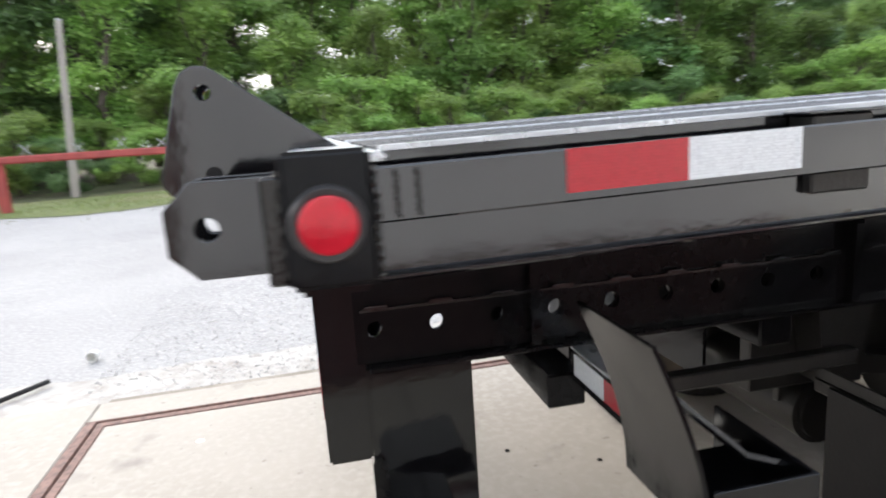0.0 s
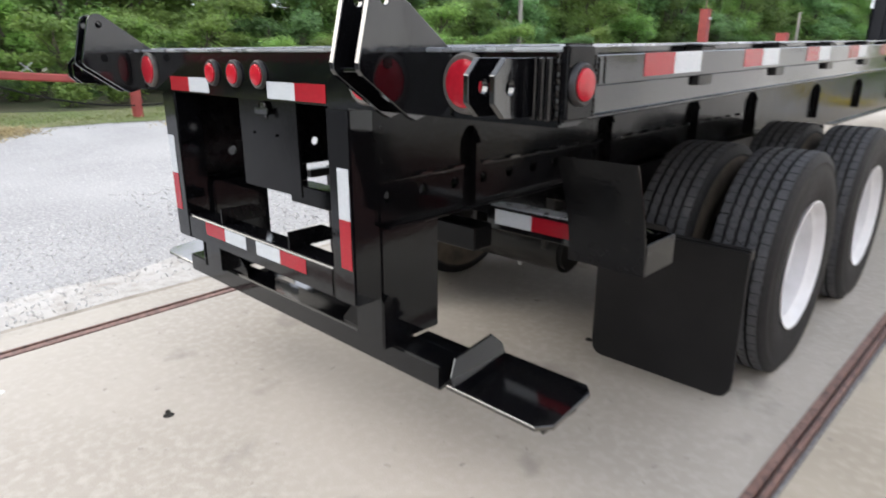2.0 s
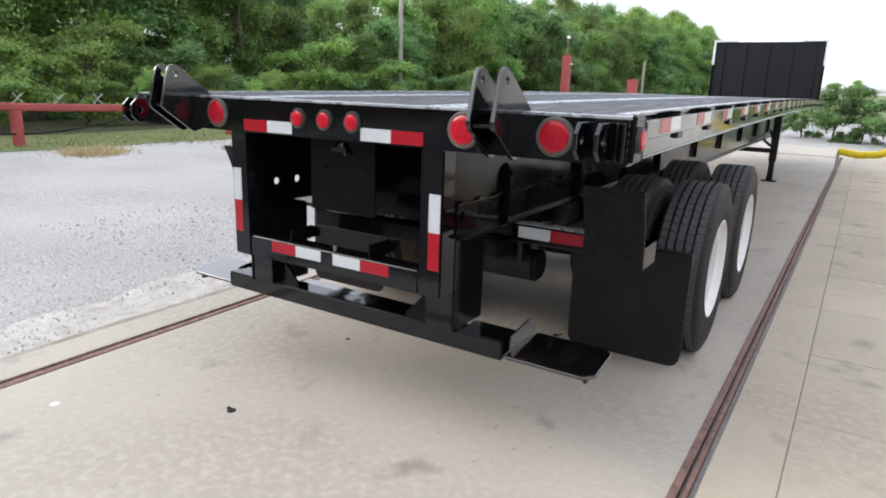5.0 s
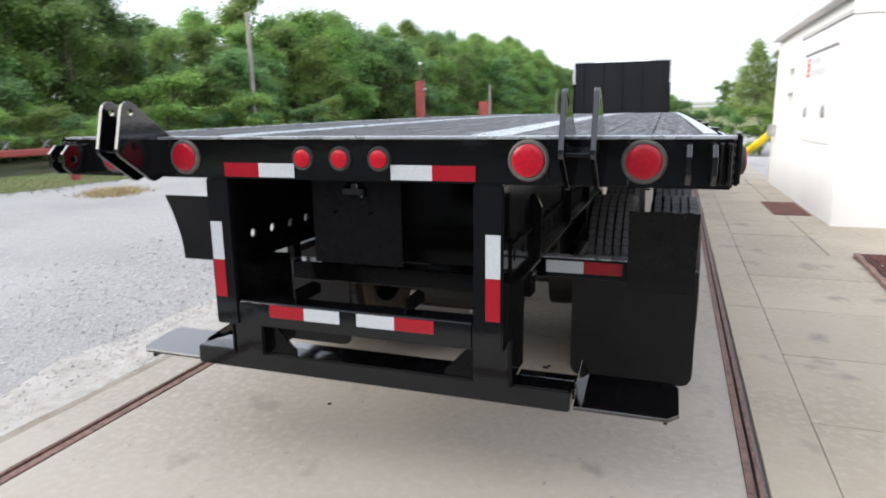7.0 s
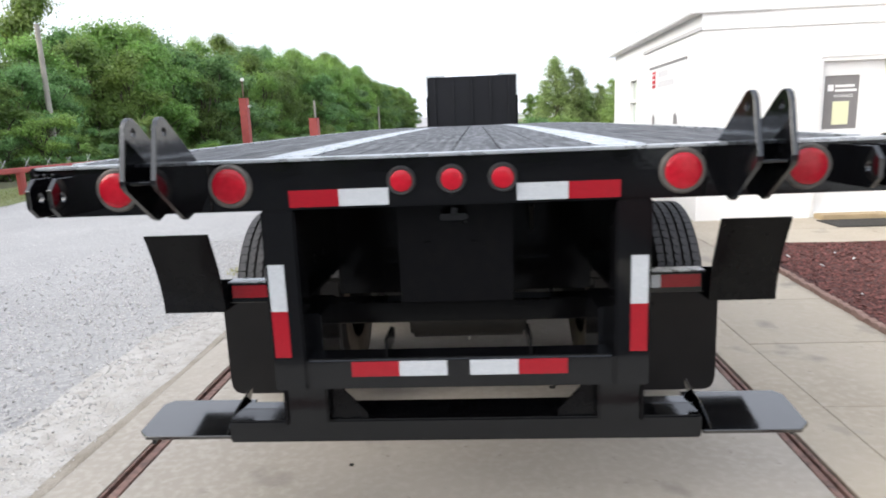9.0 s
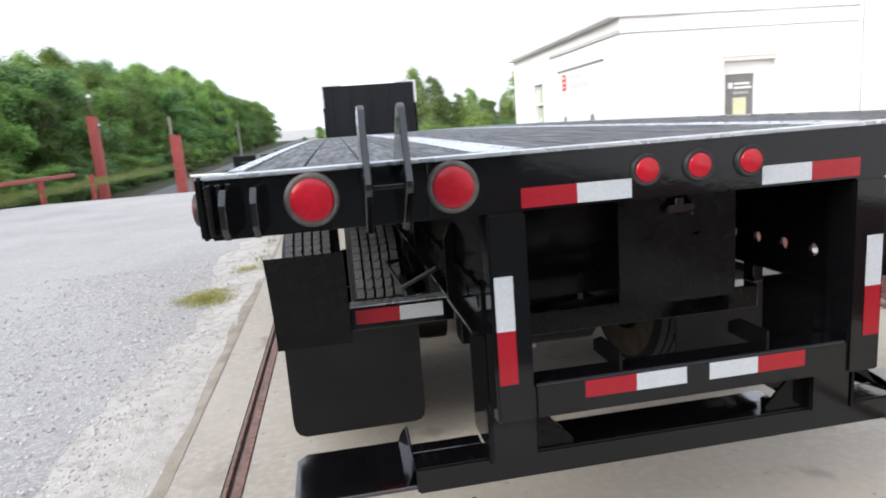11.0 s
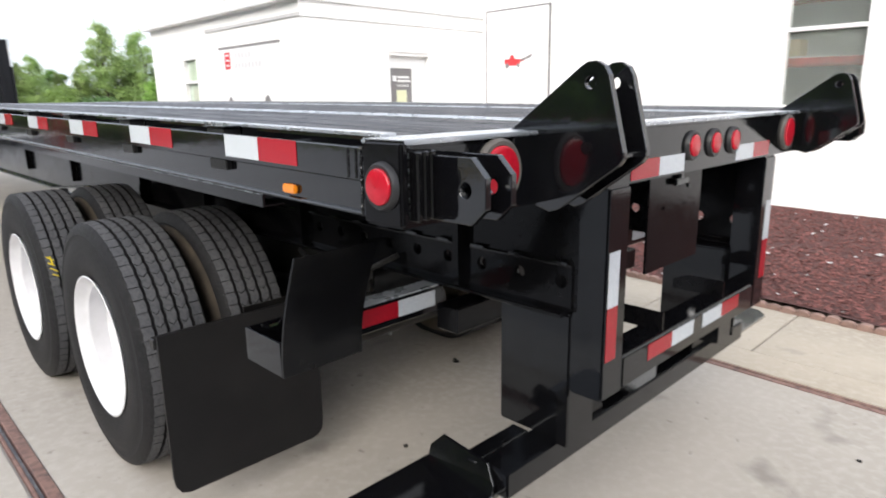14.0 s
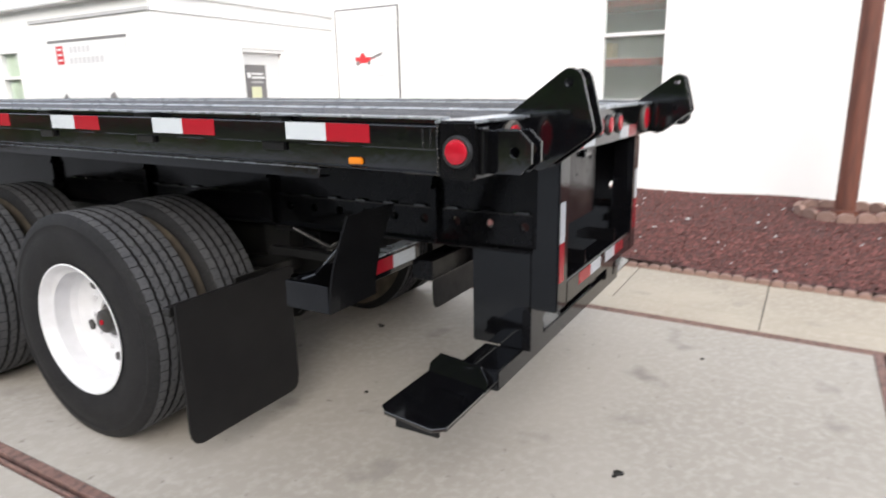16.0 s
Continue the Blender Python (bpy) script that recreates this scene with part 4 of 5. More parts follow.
gate_post(-16.6, 44, 4.2, 0.55, True)
gate_post(-11.7, 44.5, 2.6, 0.62, False)
bar = thing("barrier_bar", "long white painted barrier bar across the yard", "barrier")
part("bar", cyl((-10.1, 40.0, -0.04), (-4.6, 40.0, -0.18), 0.08, n=10), TRIMW, bar)
part("pivot", bx(-10.1, -9.9, 39.9, 40.1, gz(40) - 0.05, -0.125, 0.02), RUST, bar)
part("rest_post", bx(-4.9, -4.75, 39.92, 40.08, gz(40) - 0.05, -0.255, 0.01), RUST, bar)


def parked_trailer(x, y, ln, yaw):
    t = thing("parked_trailer", "black parked flatbed trailer with a headboard", "trailer", "trailers parked in the yard")
    part("bed", bx(-1.25, 1.25, 0, ln, 0.78, 0.98, 0.02), PAINT, t)
    part("headboard", bx(-1.15, 1.15, ln - 0.08, ln, 0.981, 2.2, 0.02), BOARD, t)
    part("underframe", merge(bx(-0.55, -0.4, 0.1, ln - 0.3, 0.5, 0.779), bx(0.4, 0.55, 0.1, ln - 0.3, 0.5, 0.779)), UNDER, t)
    part("rear_bumper", bx(-1.1, 1.1, 0.02, 0.12, 0.35, 0.48), UNDER, t)
    for s in (-1, 1):
        part("lamp", bx(s * 0.9 - 0.08, s * 0.9 + 0.08, -0.02, -0.001, 0.83, 0.93), LENS, t)
        for k in (0, 1):
            wl = part("wheel", lathe([(s * 0.75, 0.2), (s * 0.76, 0.45), (s * 0.8, 0.49), (s * 1.2, 0.49), (s * 1.24, 0.45), (s * 1.24, 0.28), (s * 1.15, 0.25), (s * 1.13, 0.0)], (0, 1.3 + 1.25 * k, 0.47), "x", 24), RUBBER, t, smooth=True)
            part("rim", lathe([(s * 1.235, 0.27), (s * 1.2, 0.25), (s * 1.18, 0.0)], (0, 1.3 + 1.25 * k, 0.47), "x", 20), WHEEL, wl)
    t.matrix_world = pose(x, y, gz(y) - 0.03, 0, 0, yaw)
    return t


parked_trailer(-11.0, 57.5, 9, -4)
parked_trailer(-7.1, 57.0, 9, 0)
parked_trailer(-5.0, 84.5, 8, 4)

# ---------------------------------------------------------------- the flatbed trailer
trailer = thing("flatbed_trailer", "freshly painted gloss black flatbed semi-trailer with reflective tape", "trailer")
LEN = 14.95


def lamp(name, x, y, z, r, rg, axis, s, grommet, parent=trailer):
    """A round red lamp in a rubber ring; s is the way it faces along axis."""
    g = part(name, lathe([(0, r * 0.96), (s * 0.011, r * 1.0), (s * 0.012, rg * 0.92), (s * 0.007, rg), (0, rg * 1.02)], (x, y, z), axis, 36, True),
             grommet, parent, smooth=True)
    part("lens", lathe([(0, r * 1.0), (s * 0.0135, r * 0.98), (s * 0.0155, r * 0.93), (s * 0.017, r * 0.75), (s * 0.0182, r * 0.4), (s * 0.0187, 0.0006)], (x, y, z), axis, 36),
         LENS, g, "red plastic lens", smooth=True)
    return g


def tape_y(x0, x1, z0, z1, y, colour, parent=trailer):
    part("reflective_tape", bx(x0, x1, y - 0.0012, y, z0, z1, 0), TAPE_RED if colour == "r" else TAPE_WHITE, parent,
         "red reflective tape" if colour == "r" else "white reflective tape")


# rear header
part("rear_header", bx(-1.283, 1.283, 0.0, 0.085, 1.3, 1.447, 0.006, 2), PAINT, trailer)
part("header_lip", bx(-1.288, 1.288, -0.006, 0.11, 1.4475, 1.457, 0.003, 2), STRIP, trailer, "bright worn steel edge strip")
for x in (-0.152, 0.0, 0.152):
    lamp("marker_lamp", x, 0.0, 1.379, 0.033, 0.044, "y", -1, GROMMET_DARK)
for x in (-1.032, -0.678, 0.678, 1.032):
    lamp("tail_lamp", x, 0.0, 1.38, 0.054, 0.067, "y", -1, GROMMET)
for s in (-1, 1):
    for x0, x1, c in ((0.193, 0.346, "w"), (0.3465, 0.5, "r")):
        a, b = sorted((s * x0, s * x1))
        tape_y(a, b, 1.308, 1.36, -0.0005, c)
        tape_y(*sorted((s * (x0 - 0.157), s * (x1 - 0.157))), 0.756, 0.806, -0.0005, c)
    a, b = sorted((s * 0.535, s * 0.587))
    tape_y(a, b, 0.978, 1.13, -0.0005, "w")
    tape_y(a, b, 0.825, 0.9775, -0.0005, "r")

# side rails, rub rails, stake pockets, side tape
for s in (-1, 1):
    part("side_rail", side(sweep([(1.15, 1.306), (1.273, 1.306), (1.276, 1.309), (1.276, 1.312), (1.273, 1.315), (1.268, 1.317), (1.268, 1.3735), (1.266, 1.3755), (1.236, 1.376), (1.236, 1.4535), (1.15, 1.4535)], 0.094, LEN), s), PAINT_BRIGHT, trailer)
    part("rub_rail", side(sweep([(1.283, 1.377), (1.291, 1.377), (1.2935, 1.3795), (1.2935, 1.4375), (1.291, 1.44), (1.283, 1.44)], 0.095, LEN - 0.05, 40), s), PAINT_BRIGHT, trailer)
    part("deck_edge", side(sweep(rect(1.2, 1.24, 1.4545, 1.4605), 0.111, LEN - 0.03), s), STRIP, trailer, "bright worn edge of the deck")
    k = 0
    while 0.32 + 0.63 * k < LEN - 0.7:
        y = 0.318 + 0.63 * k
        for y0, y1, c in ((y, y + 0.157, "r"), (y + 0.1575, y + 0.315, "w")):
            b = bx(1.2937, 1.2949, y0, y1, 1.388, 1.4395, 0)
            for v in b.verts:
                v.co.z += rise(v.co.y)
            part("reflective_tape", side(b, s), TAPE_RED if c == "r" else TAPE_WHITE, trailer,
                 "red reflective tape" if c == "r" else "white reflective tape")
        y = 0.66 + 0.63 * k
        dz = rise(y)
        pk = part("stake_pocket", side(bx(1.2365, 1.2828, y, y + 0.09, 1.35 + dz, 1.452 + dz, 0.003), s), UNDER, trailer)
        part("pocket_plate", side(bx(1.2405, 1.288, y - 0.012, y + 0.1, 1.4525 + dz, 1.457 + dz, 0.001), s), PAINT_BRIGHT, pk, "gloss black pocket top")
        part("spool", side(cyl((1.2365, y - 0.24, 1.41 + dz), (1.2828, y - 0.24, 1.41 + dz), 0.02, n=12), s), PAINT, trailer)
        k += 1
    # corner plate with its lamp and the stack of welded plates behind it
    low = 0.0 if s > 0 else 0.008
    part("corner_plate", side(bx(1.2805, 1.301, -0.008 - low, 0.092, 1.312 - low, 1.464 - low, 0.009, 3), s), PAINT_DIM, trailer, smooth=True)
    lamp("side_lamp", s * 1.301, 0.04 - low, 1.385 - low, 0.033, 0.0425, "x", s, GROMMET_DARK, trailer)
    for k in range(3):
        x = 1.262 - 0.022 * k
        part("corner_rib", side(bx(x, x + 0.014, -0.03 + 0.006 * k, -0.001, 1.315, 1.438, 0.003), s), PAINT_ROUGH, trailer)
    part("weld_bead", side(tube([(1.2795, -0.009 - 0.0007 * math.sin(i * 0.8), 1.318 + 0.00317 * i) for i in range(41)], 0.0045, 8), s), PAINT_ROUGH, trailer, smooth=True)
    part("weld_bead", side(tube([(1.3 + 0.0008 * math.sin(i * 1.7), 0.094 + 0.0006 * math.sin(i * 0.9) + 0.0012 * math.sin(i * 0.3), 1.318 + 0.00317 * i) for i in range(41)], 0.004, 8), s), PAINT_ROUGH, trailer, smooth=True)
    for y in (0.118, 0.142):
        part("weld_bead", side(tube([(1.2936, y + 0.0012 * math.sin(i * 1.3), 1.382 + 0.0028 * i + rise(y)) for i in range(20)], 0.0032, 8), s), PAINT_ROUGH, trailer, smooth=True)
    # hinge tabs with a bored hole
    for x in (1.222, 1.155):
        part("hinge_tab", side(plate([(-0.001, 1.322 - low), (-0.11, 1.322 - low), (-0.142, 1.352 - low), (-0.142, 1.405 - low), (-0.11, 1.437 - low), (-0.001, 1.437 - low)], "x", x - 0.007, x + 0.007, [circle(-0.096, 1.381 - low, 0.014)], 0.0012), s), PAINT_BRIGHT, trailer)
    # paired ramp ears
    ear = [(0.075, 1.458), (-0.105, 1.588), (-0.12, 1.596), (-0.14, 1.597), (-0.158, 1.587), (-0.168, 1.57), (-0.206, 1.425), (-0.205, 1.41), (-0.196, 1.398),
           (-0.06, 1.3), (-0.04, 1.292), (-0.001, 1.303), (-0.001, 1.4585)]
    for x in (0.9, 0.81):
        part("ramp_ear", side(plate([(a, b - 0.7 * low) for a, b in ear], "x", x - 0.008, x + 0.008, [circle(-0.128, 1.556 - 0.7 * low, 0.012, 14)], 0.0015), s), PAINT_BRIGHT, trailer)
        # dark disc stands in for the ear's lower hole
        part("ear_plug", side(cyl((x - 0.0095, -0.125, 1.425), (x + 0.0095, -0.125, 1.425), 0.014, n=16, w=0.001), s), PAINT_DIM, trailer, smooth=True)
    part("ear_tie", side(bx(0.8185, 0.8915, -0.19, -0.006, 1.405, 1.415, 0.002), s), PAINT, trailer)
    part("ear_backing", side(bx(0.745, 0.985, -0.005, -0.0008, 1.302, 1.4465, 0.001), s), PAINT, trailer)
    for z0 in (0.742, 0.986):
        part("weld_bead", side(tube([(z0 + 0.0007 * math.sin(i * 0.9), -0.003, 1.305 + 0.0035 * i) for i in range(41)], 0.0035, 8), s), PAINT_ROUGH, trailer, smooth=True)

# deck boards and nailing strips
board_ends = spread(-1.2, 1.2, 16)
board_rnd = random.Random(5)
for a, b in zip(board_ends, board_ends[1:]):
    if abs(abs((a + b) / 2) - 0.525) < 0.08:
        continue
    part("deck_board", sweep([(a + 0.0004, 1.415), (b - 0.0004, 1.415), (b - 0.0004, 1.447), (b - 0.003, 1.447), (b - 0.003, 1.4515), (b - 0.006, 1.4555), (a + 0.006, 1.4555), (a + 0.003, 1.4515), (a + 0.003, 1.447), (a + 0.0004, 1.447)], 0.112 + board_rnd.uniform(0, 0.006), LEN - 0.1, 26,
                             lambda y: rise(y)), DECK, trailer)
for s in (-1, 1):
    part("nailing_strip", side(sweep([(0.452, 1.4), (0.598, 1.4), (0.598, 1.4575), (0.575, 1.4575), (0.572, 1.4535), (0.478, 1.4535), (0.475, 1.4575), (0.452, 1.4575)], 0.112, LEN - 0.1, 26), s), STRIP, trailer, "worn bright steel nailing strip")
# cross-members under the deck
cm = None
for k in range(36):
    y = 0.3 + 0.405 * k
    if cm is None:
        cm = part("cross_member", merge(bx(-1.149, 1.149, -0.035, 0.035, 1.375, 1.385, 0), bx(-1.149, 1.149, -0.004, 0.004, 1.325, 1.3749, 0), bx(-1.149, 1.149, -0.035, 0.035, 1.315, 1.3249, 0)), UNDER, trailer)
        cm.location = (0, y, rise(y))
    else:
        share("cross_member", cm, trailer, Matrix.Translation((0, y, rise(y))))

# main beams with punched slider holes
for s in (-1, 1):
    holes = [circle(0.127 + 0.1457 * k, 1.035, 0.021, 14) for k in range(9)]
    web = [(0.0865, 0.952), (4.2, 0.952), (5.2, 0.86), (13.2, 0.86), (13.8, 1.15), (13.8, 1.314), (0.0865, 1.299)]
    part("beam_web", side(plate(web, "x", 0.588, 0.598, holes), s), PAINT_DIM, trailer)
    part("beam_flange", side(bx(0.54, 0.635, 0.11, 4.2, 0.938, 0.951, 0.003), s), PAINT_DIM, trailer)
    part("beam_flange", side(plate([(4.2, 0.938), (5.2, 0.846), (13.2, 0.846), (13.2, 0.859), (5.2, 0.859), (4.2, 0.951)], "x", 0.54, 0.635), s), PAINT_DIM, trailer)
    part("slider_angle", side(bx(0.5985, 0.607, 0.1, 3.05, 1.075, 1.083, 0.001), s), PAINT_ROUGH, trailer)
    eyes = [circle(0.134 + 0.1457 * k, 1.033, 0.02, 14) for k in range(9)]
    part("slider_plate", side(plate([(0.1, 0.9525), (3.05, 0.9525), (3.05, 1.0745), (0.1, 1.0745)], "x", 0.5985, 0.605, eyes), s), PAINT_DIM, trailer)
    for k in range(20):
        part("weld_tick", side(bx(0.6035, 0.616, 0.11 + 0.15 * k, 0.165 + 0.15 * k, 1.0832, 1.091, 0.003, 2), s), PAINT_BRIGHT, trailer)
    for y in (0.51, 1.4, 2.3, 3.18, 4.6, 6.0, 7.6, 9.2, 11.0):
        part("stiffener", side(plate([(0.6, 0.953), (0.632, 0.953), (0.634, 1.0), (0.634, 1.16), (0.615, 1.2), (0.6, 1.215)], "y", y - 0.012, y + 0.012), s), PAINT_DIM, trailer)

# rear lower frame: posts, cross-bar, legs
for s in (-1, 1):
    part("rear_post", side(bx(0.49, 0.597, 0.0, 0.104, 0.71, 1.2995, 0.006, 2), s), PAINT, trailer)
    part("bumper_leg", side(bx(0.458, 0.5975, 0.1045, 0.356, 0.541, 0.9375, 0.006, 2), s), PAINT, trailer)
    part("leg_gusset", side(plate([(0.1, 0.541), (0.1, 0.7), (0.12, 0.72), (0.135, 0.7), (0.135, 0.541)], "x", 0.5985, 0.608), s), PAINT_DIM, trailer)
    part("leg_gusset", side(plate([(0.46, 0.7), (0.33, 0.56), (0.33, 0.541), (0.46, 0.541)], "y", 0.15, 0.16), s), PAINT_DIM, trailer)
    # step pad on its arm
    part("pad_arm", side(bx(0.6, 0.82 if s > 0 else 0.838, 0.2402, 0.3, 0.462, 0.5395, 0.003), s), PAINT_BRIGHT, trailer)
    # the road-side pad is bent a little lower and further out
    ox, oy, oz = (0.004, 0.012, 0.0) if s > 0 else (0.004, 0.026, -0.008)
    slope = 0.13 if s > 0 else 0.11
    pad = plate([(0.82 + ox, 0.14 + oy), (1.15 + ox, 0.14 + oy), (1.188 + ox, 0.178 + oy), (1.188 + ox, 0.36 + oy), (1.158 + ox, 0.39 + oy), (0.82 + ox, 0.39 + oy)], "z", 0.463 + oz, 0.477 + oz, w=0.002)
    for v in pad.verts:
        v.co.z += slope * (v.co.y - 0.15)
    part("step_pad", side(pad, s), PAINT_PAD_BRIGHT, trailer)
    fl = plate([(0.142, 0.4825), (0.388, 0.4825), (0.388, 0.512), (0.35, 0.556), (0.178, 0.556), (0.142, 0.512)], "x", 0.845, 0.853, w=0.0015)
    for v in fl.verts:
        v.co += Vector((ox - (v.co.z - 0.4825) * 0.35, oy, oz - 0.005 + slope * (v.co.y - 0.14)))
    part("pad_flange", side(fl, s), PAINT, trailer)
    part("pad_stub", side(bx(1.135 + ox, 1.15 + ox, 0.2, 0.37, 0.43 + oz, 0.4675 + oz, 0.003), s), PAINT, trailer)
    part("bar_tab", side(plate([(0.012, 0.8145), (0.2, 0.8145), (0.2, 0.85), (0.15, 0.874), (0.012, 0.874)], "x", 0.226, 0.234), s), PAINT_DIM, trailer)
part("rear_crossbar", bx(-0.4895, 0.4895, 0.0, 0.1, 0.712, 0.8145, 0.008, 3), PAINT, trailer, smooth=True)
part("bumper_beam", bx(-0.826, 0.815, 0.135, 0.24, 0.458, 0.5405, 0.006, 2), PAINT, trailer)
top_plate = bx(-0.457, 0.457, 0.2405, 0.355, 0.5, 0.51, 0.003)
for v in top_plate.verts:
    v.co.z += 0.05 * (v.co.y - 0.24)
part("bumper_top_plate", top_plate, PAINT_PAD_BRIGHT, trailer)

# hanging plate with latch behind the opening
hp = part("hatch_plate", plate([(-0.185, 0.97), (0.185, 0.97), (0.185, 1.299), (-0.185, 1.299)], "y", 0.105, 0.113,
                               [[(-0.05, 1.265), (-0.03, 1.25), (-0.005, 1.258), (0.03, 1.25), (0.045, 1.262), (0.03, 1.285), (-0.02, 1.288)],
                                *[[(x - 0.011, 1.165), (x + 0.011, 1.168), (x + 0.011, 1.176), (x - 0.011, 1.173)] for x in (-0.09, 0.06)]]), PAINT_DIM, trailer)
part("latch", merge(bx(-0.014, 0.014, 0.09, 0.104, 1.236, 1.284, 0.004), bx(-0.046, 0.042, 0.084, 0.096, 1.24, 1.262, 0.005, 2), bx(0.028, 0.04, 0.078, 0.09, 1.228, 1.243, 0.003), cyl((0.0, 0.088, 1.266), (0.0, 0.104, 1.266), 0.009, n=10)), PAINT_BRIGHT, hp, "small painted latch")
part("inner_bar", bx(-0.587, 0.587, 0.55, 0.65, 0.76, 0.85, 0.005), PAINT_DIM, trailer)
part("inner_bar", bx(-0.587, 0.587, 1.15, 1.25, 0.84, 0.92, 0.005), PAINT_DIM, trailer)
part("inner_bar", bx(-0.587, 0.587, 1.42, 1.5, 1.1, 1.18, 0.005), PAINT_DIM, trailer)
# panel added only to keep the inside of the frame dark
part("inner_bulkhead", bx(-0.587, 0.587, 0.98, 0.99, 0.775, 1.298, 0.0), PAINT_DIM, trailer)
tank = part("air_tank", merge(cyl((-0.33, 1.62, 0.455), (0.33, 1.62, 0.455), 0.115, n=24, w=0.02), bx(-0.25, -0.22, 1.5, 1.74, 0.48, 0.95), bx(0.22, 0.25, 1.5, 1.74, 0.48, 0.95)), UNDER, trailer, smooth=True)
part("drain_cock", cyl((0.0, 1.62, 0.315), (0.0, 1.62, 0.345), 0.012, n=8), GALV, tank)

# quarter fenders, tape bar and mud flaps
for s in (-1, 1):
    prof = [(0.462 + 0.095 * math.sin(math.pi / 2 * i / 12), 1.16 - 0.34 * i / 12) for i in range(13)]
    outline = prof + [(y + 0.008, z) for y, z in reversed(prof)]
    part("quarter_fender", side(plate(outline, "x", 0.975, 1.23), s), PAINT_DIM, trailer, smooth=True)
    fb = part("fender_bracket", side(bx(1.222, 1.23, 0.566, 0.75, 0.82, 0.915, 0.001), s), PAINT, trailer)
    part("bracket_floor", side(bx(0.975, 1.221, 0.566, 0.75, 0.82, 0.828, 0.001), s), PAINT, fb)
    part("bracket_front", side(bx(0.975, 1.2215, 0.742, 0.75, 0.8285, 0.915, 0.001), s), PAINT, fb)
    part("brace", side(tube([(1.18, 0.52, 1.06), (1.17, 0.66, 0.93), (1.17, 0.735, 0.9)], 0.008, 6), s), PAINT, fb)
    part("tape_bar", side(bx(0.6, 0.974, 0.6, 0.665, 0.845, 0.93, 0.004), s), PAINT, trailer)
    # shine on the bar's top, put in as a bright strip
    part("bar_cap", side(bx(0.62, 0.97, 0.598, 0.667, 0.9305, 0.936, 0.001), s), STRIP, trailer, "bright strip for the shine on top of the bar")
    a, b = sorted((s * 0.64, s * 0.797))
    tape_y(a, b, 0.868, 0.92, 0.5995, "w")
    a, b = sorted((s * 0.7975, s * 0.955))
    tape_y(a, b, 0.868, 0.92, 0.5995, "r")
    part("flap_bracket", side(bx(0.61, 0.955, 1.3125, 1.32, 0.741, 0.775, 0.002), s), UNDER, trailer)
    part("flap_arm", side(merge(bx(0.6, 1.29, 1.312, 1.352, 0.7, 0.74, 0.004), bx(0.7, 0.74, 0.751, 1.311, 0.83, 0.87, 0.004)), s), UNDER, trailer)
    c = [(0.665, 0.735), (1.29, 0.735), (1.292, 0.2), (1.286, 0.16), (1.27, 0.135), (1.24, 0.122), (0.72, 0.122), (0.69, 0.13), (0.672, 0.15), (0.665, 0.19)]
    fy = 1.298 if s > 0 else 1.272
    part("mud_flap", side(plate([(x, z if s > 0 else z + 0.027) for x, z in c], "y", fy, fy + 0.011), s), FLAP, trailer, "black rubber mud flap")


def tyre_mesh(profile, centre, R, s, periods=64):
    """A tyre turned from its profile, with zigzag ribs and narrow cuts across them."""
    steps = (0.0, 0.034, 0.068, 0.534)
    bm = bmesh.new()
    rings = []
    for a, r in profile:
        ring = []
        for p in range(periods):
            for j, f in enumerate(steps):
                t = 2 * math.pi * (p + f + (0.3 if r > R + 0.0002 else 0.0)) / periods
                rr, aa = r, a
                if r > R - 0.004:
                    aa += s * (0.002 if j < 3 else -0.002)
                    if j == 1:
                        rr = min(r, R - 0.0095)
                ring.append(bm.verts.new((centre[0] + aa, centre[1] + rr * math.cos(t), centre[2] + rr * math.sin(t))))
        rings.append(ring)
    n = periods * len(steps)
    for r0, r1 in zip(rings, rings[1:]):
        for i in range(n):
            bm.faces.new((r0[i], r0[(i + 1) % n], r1[(i + 1) % n], r1[i]))
    bmesh.ops.recalc_face_normals(bm, faces=bm.faces)
    return bm


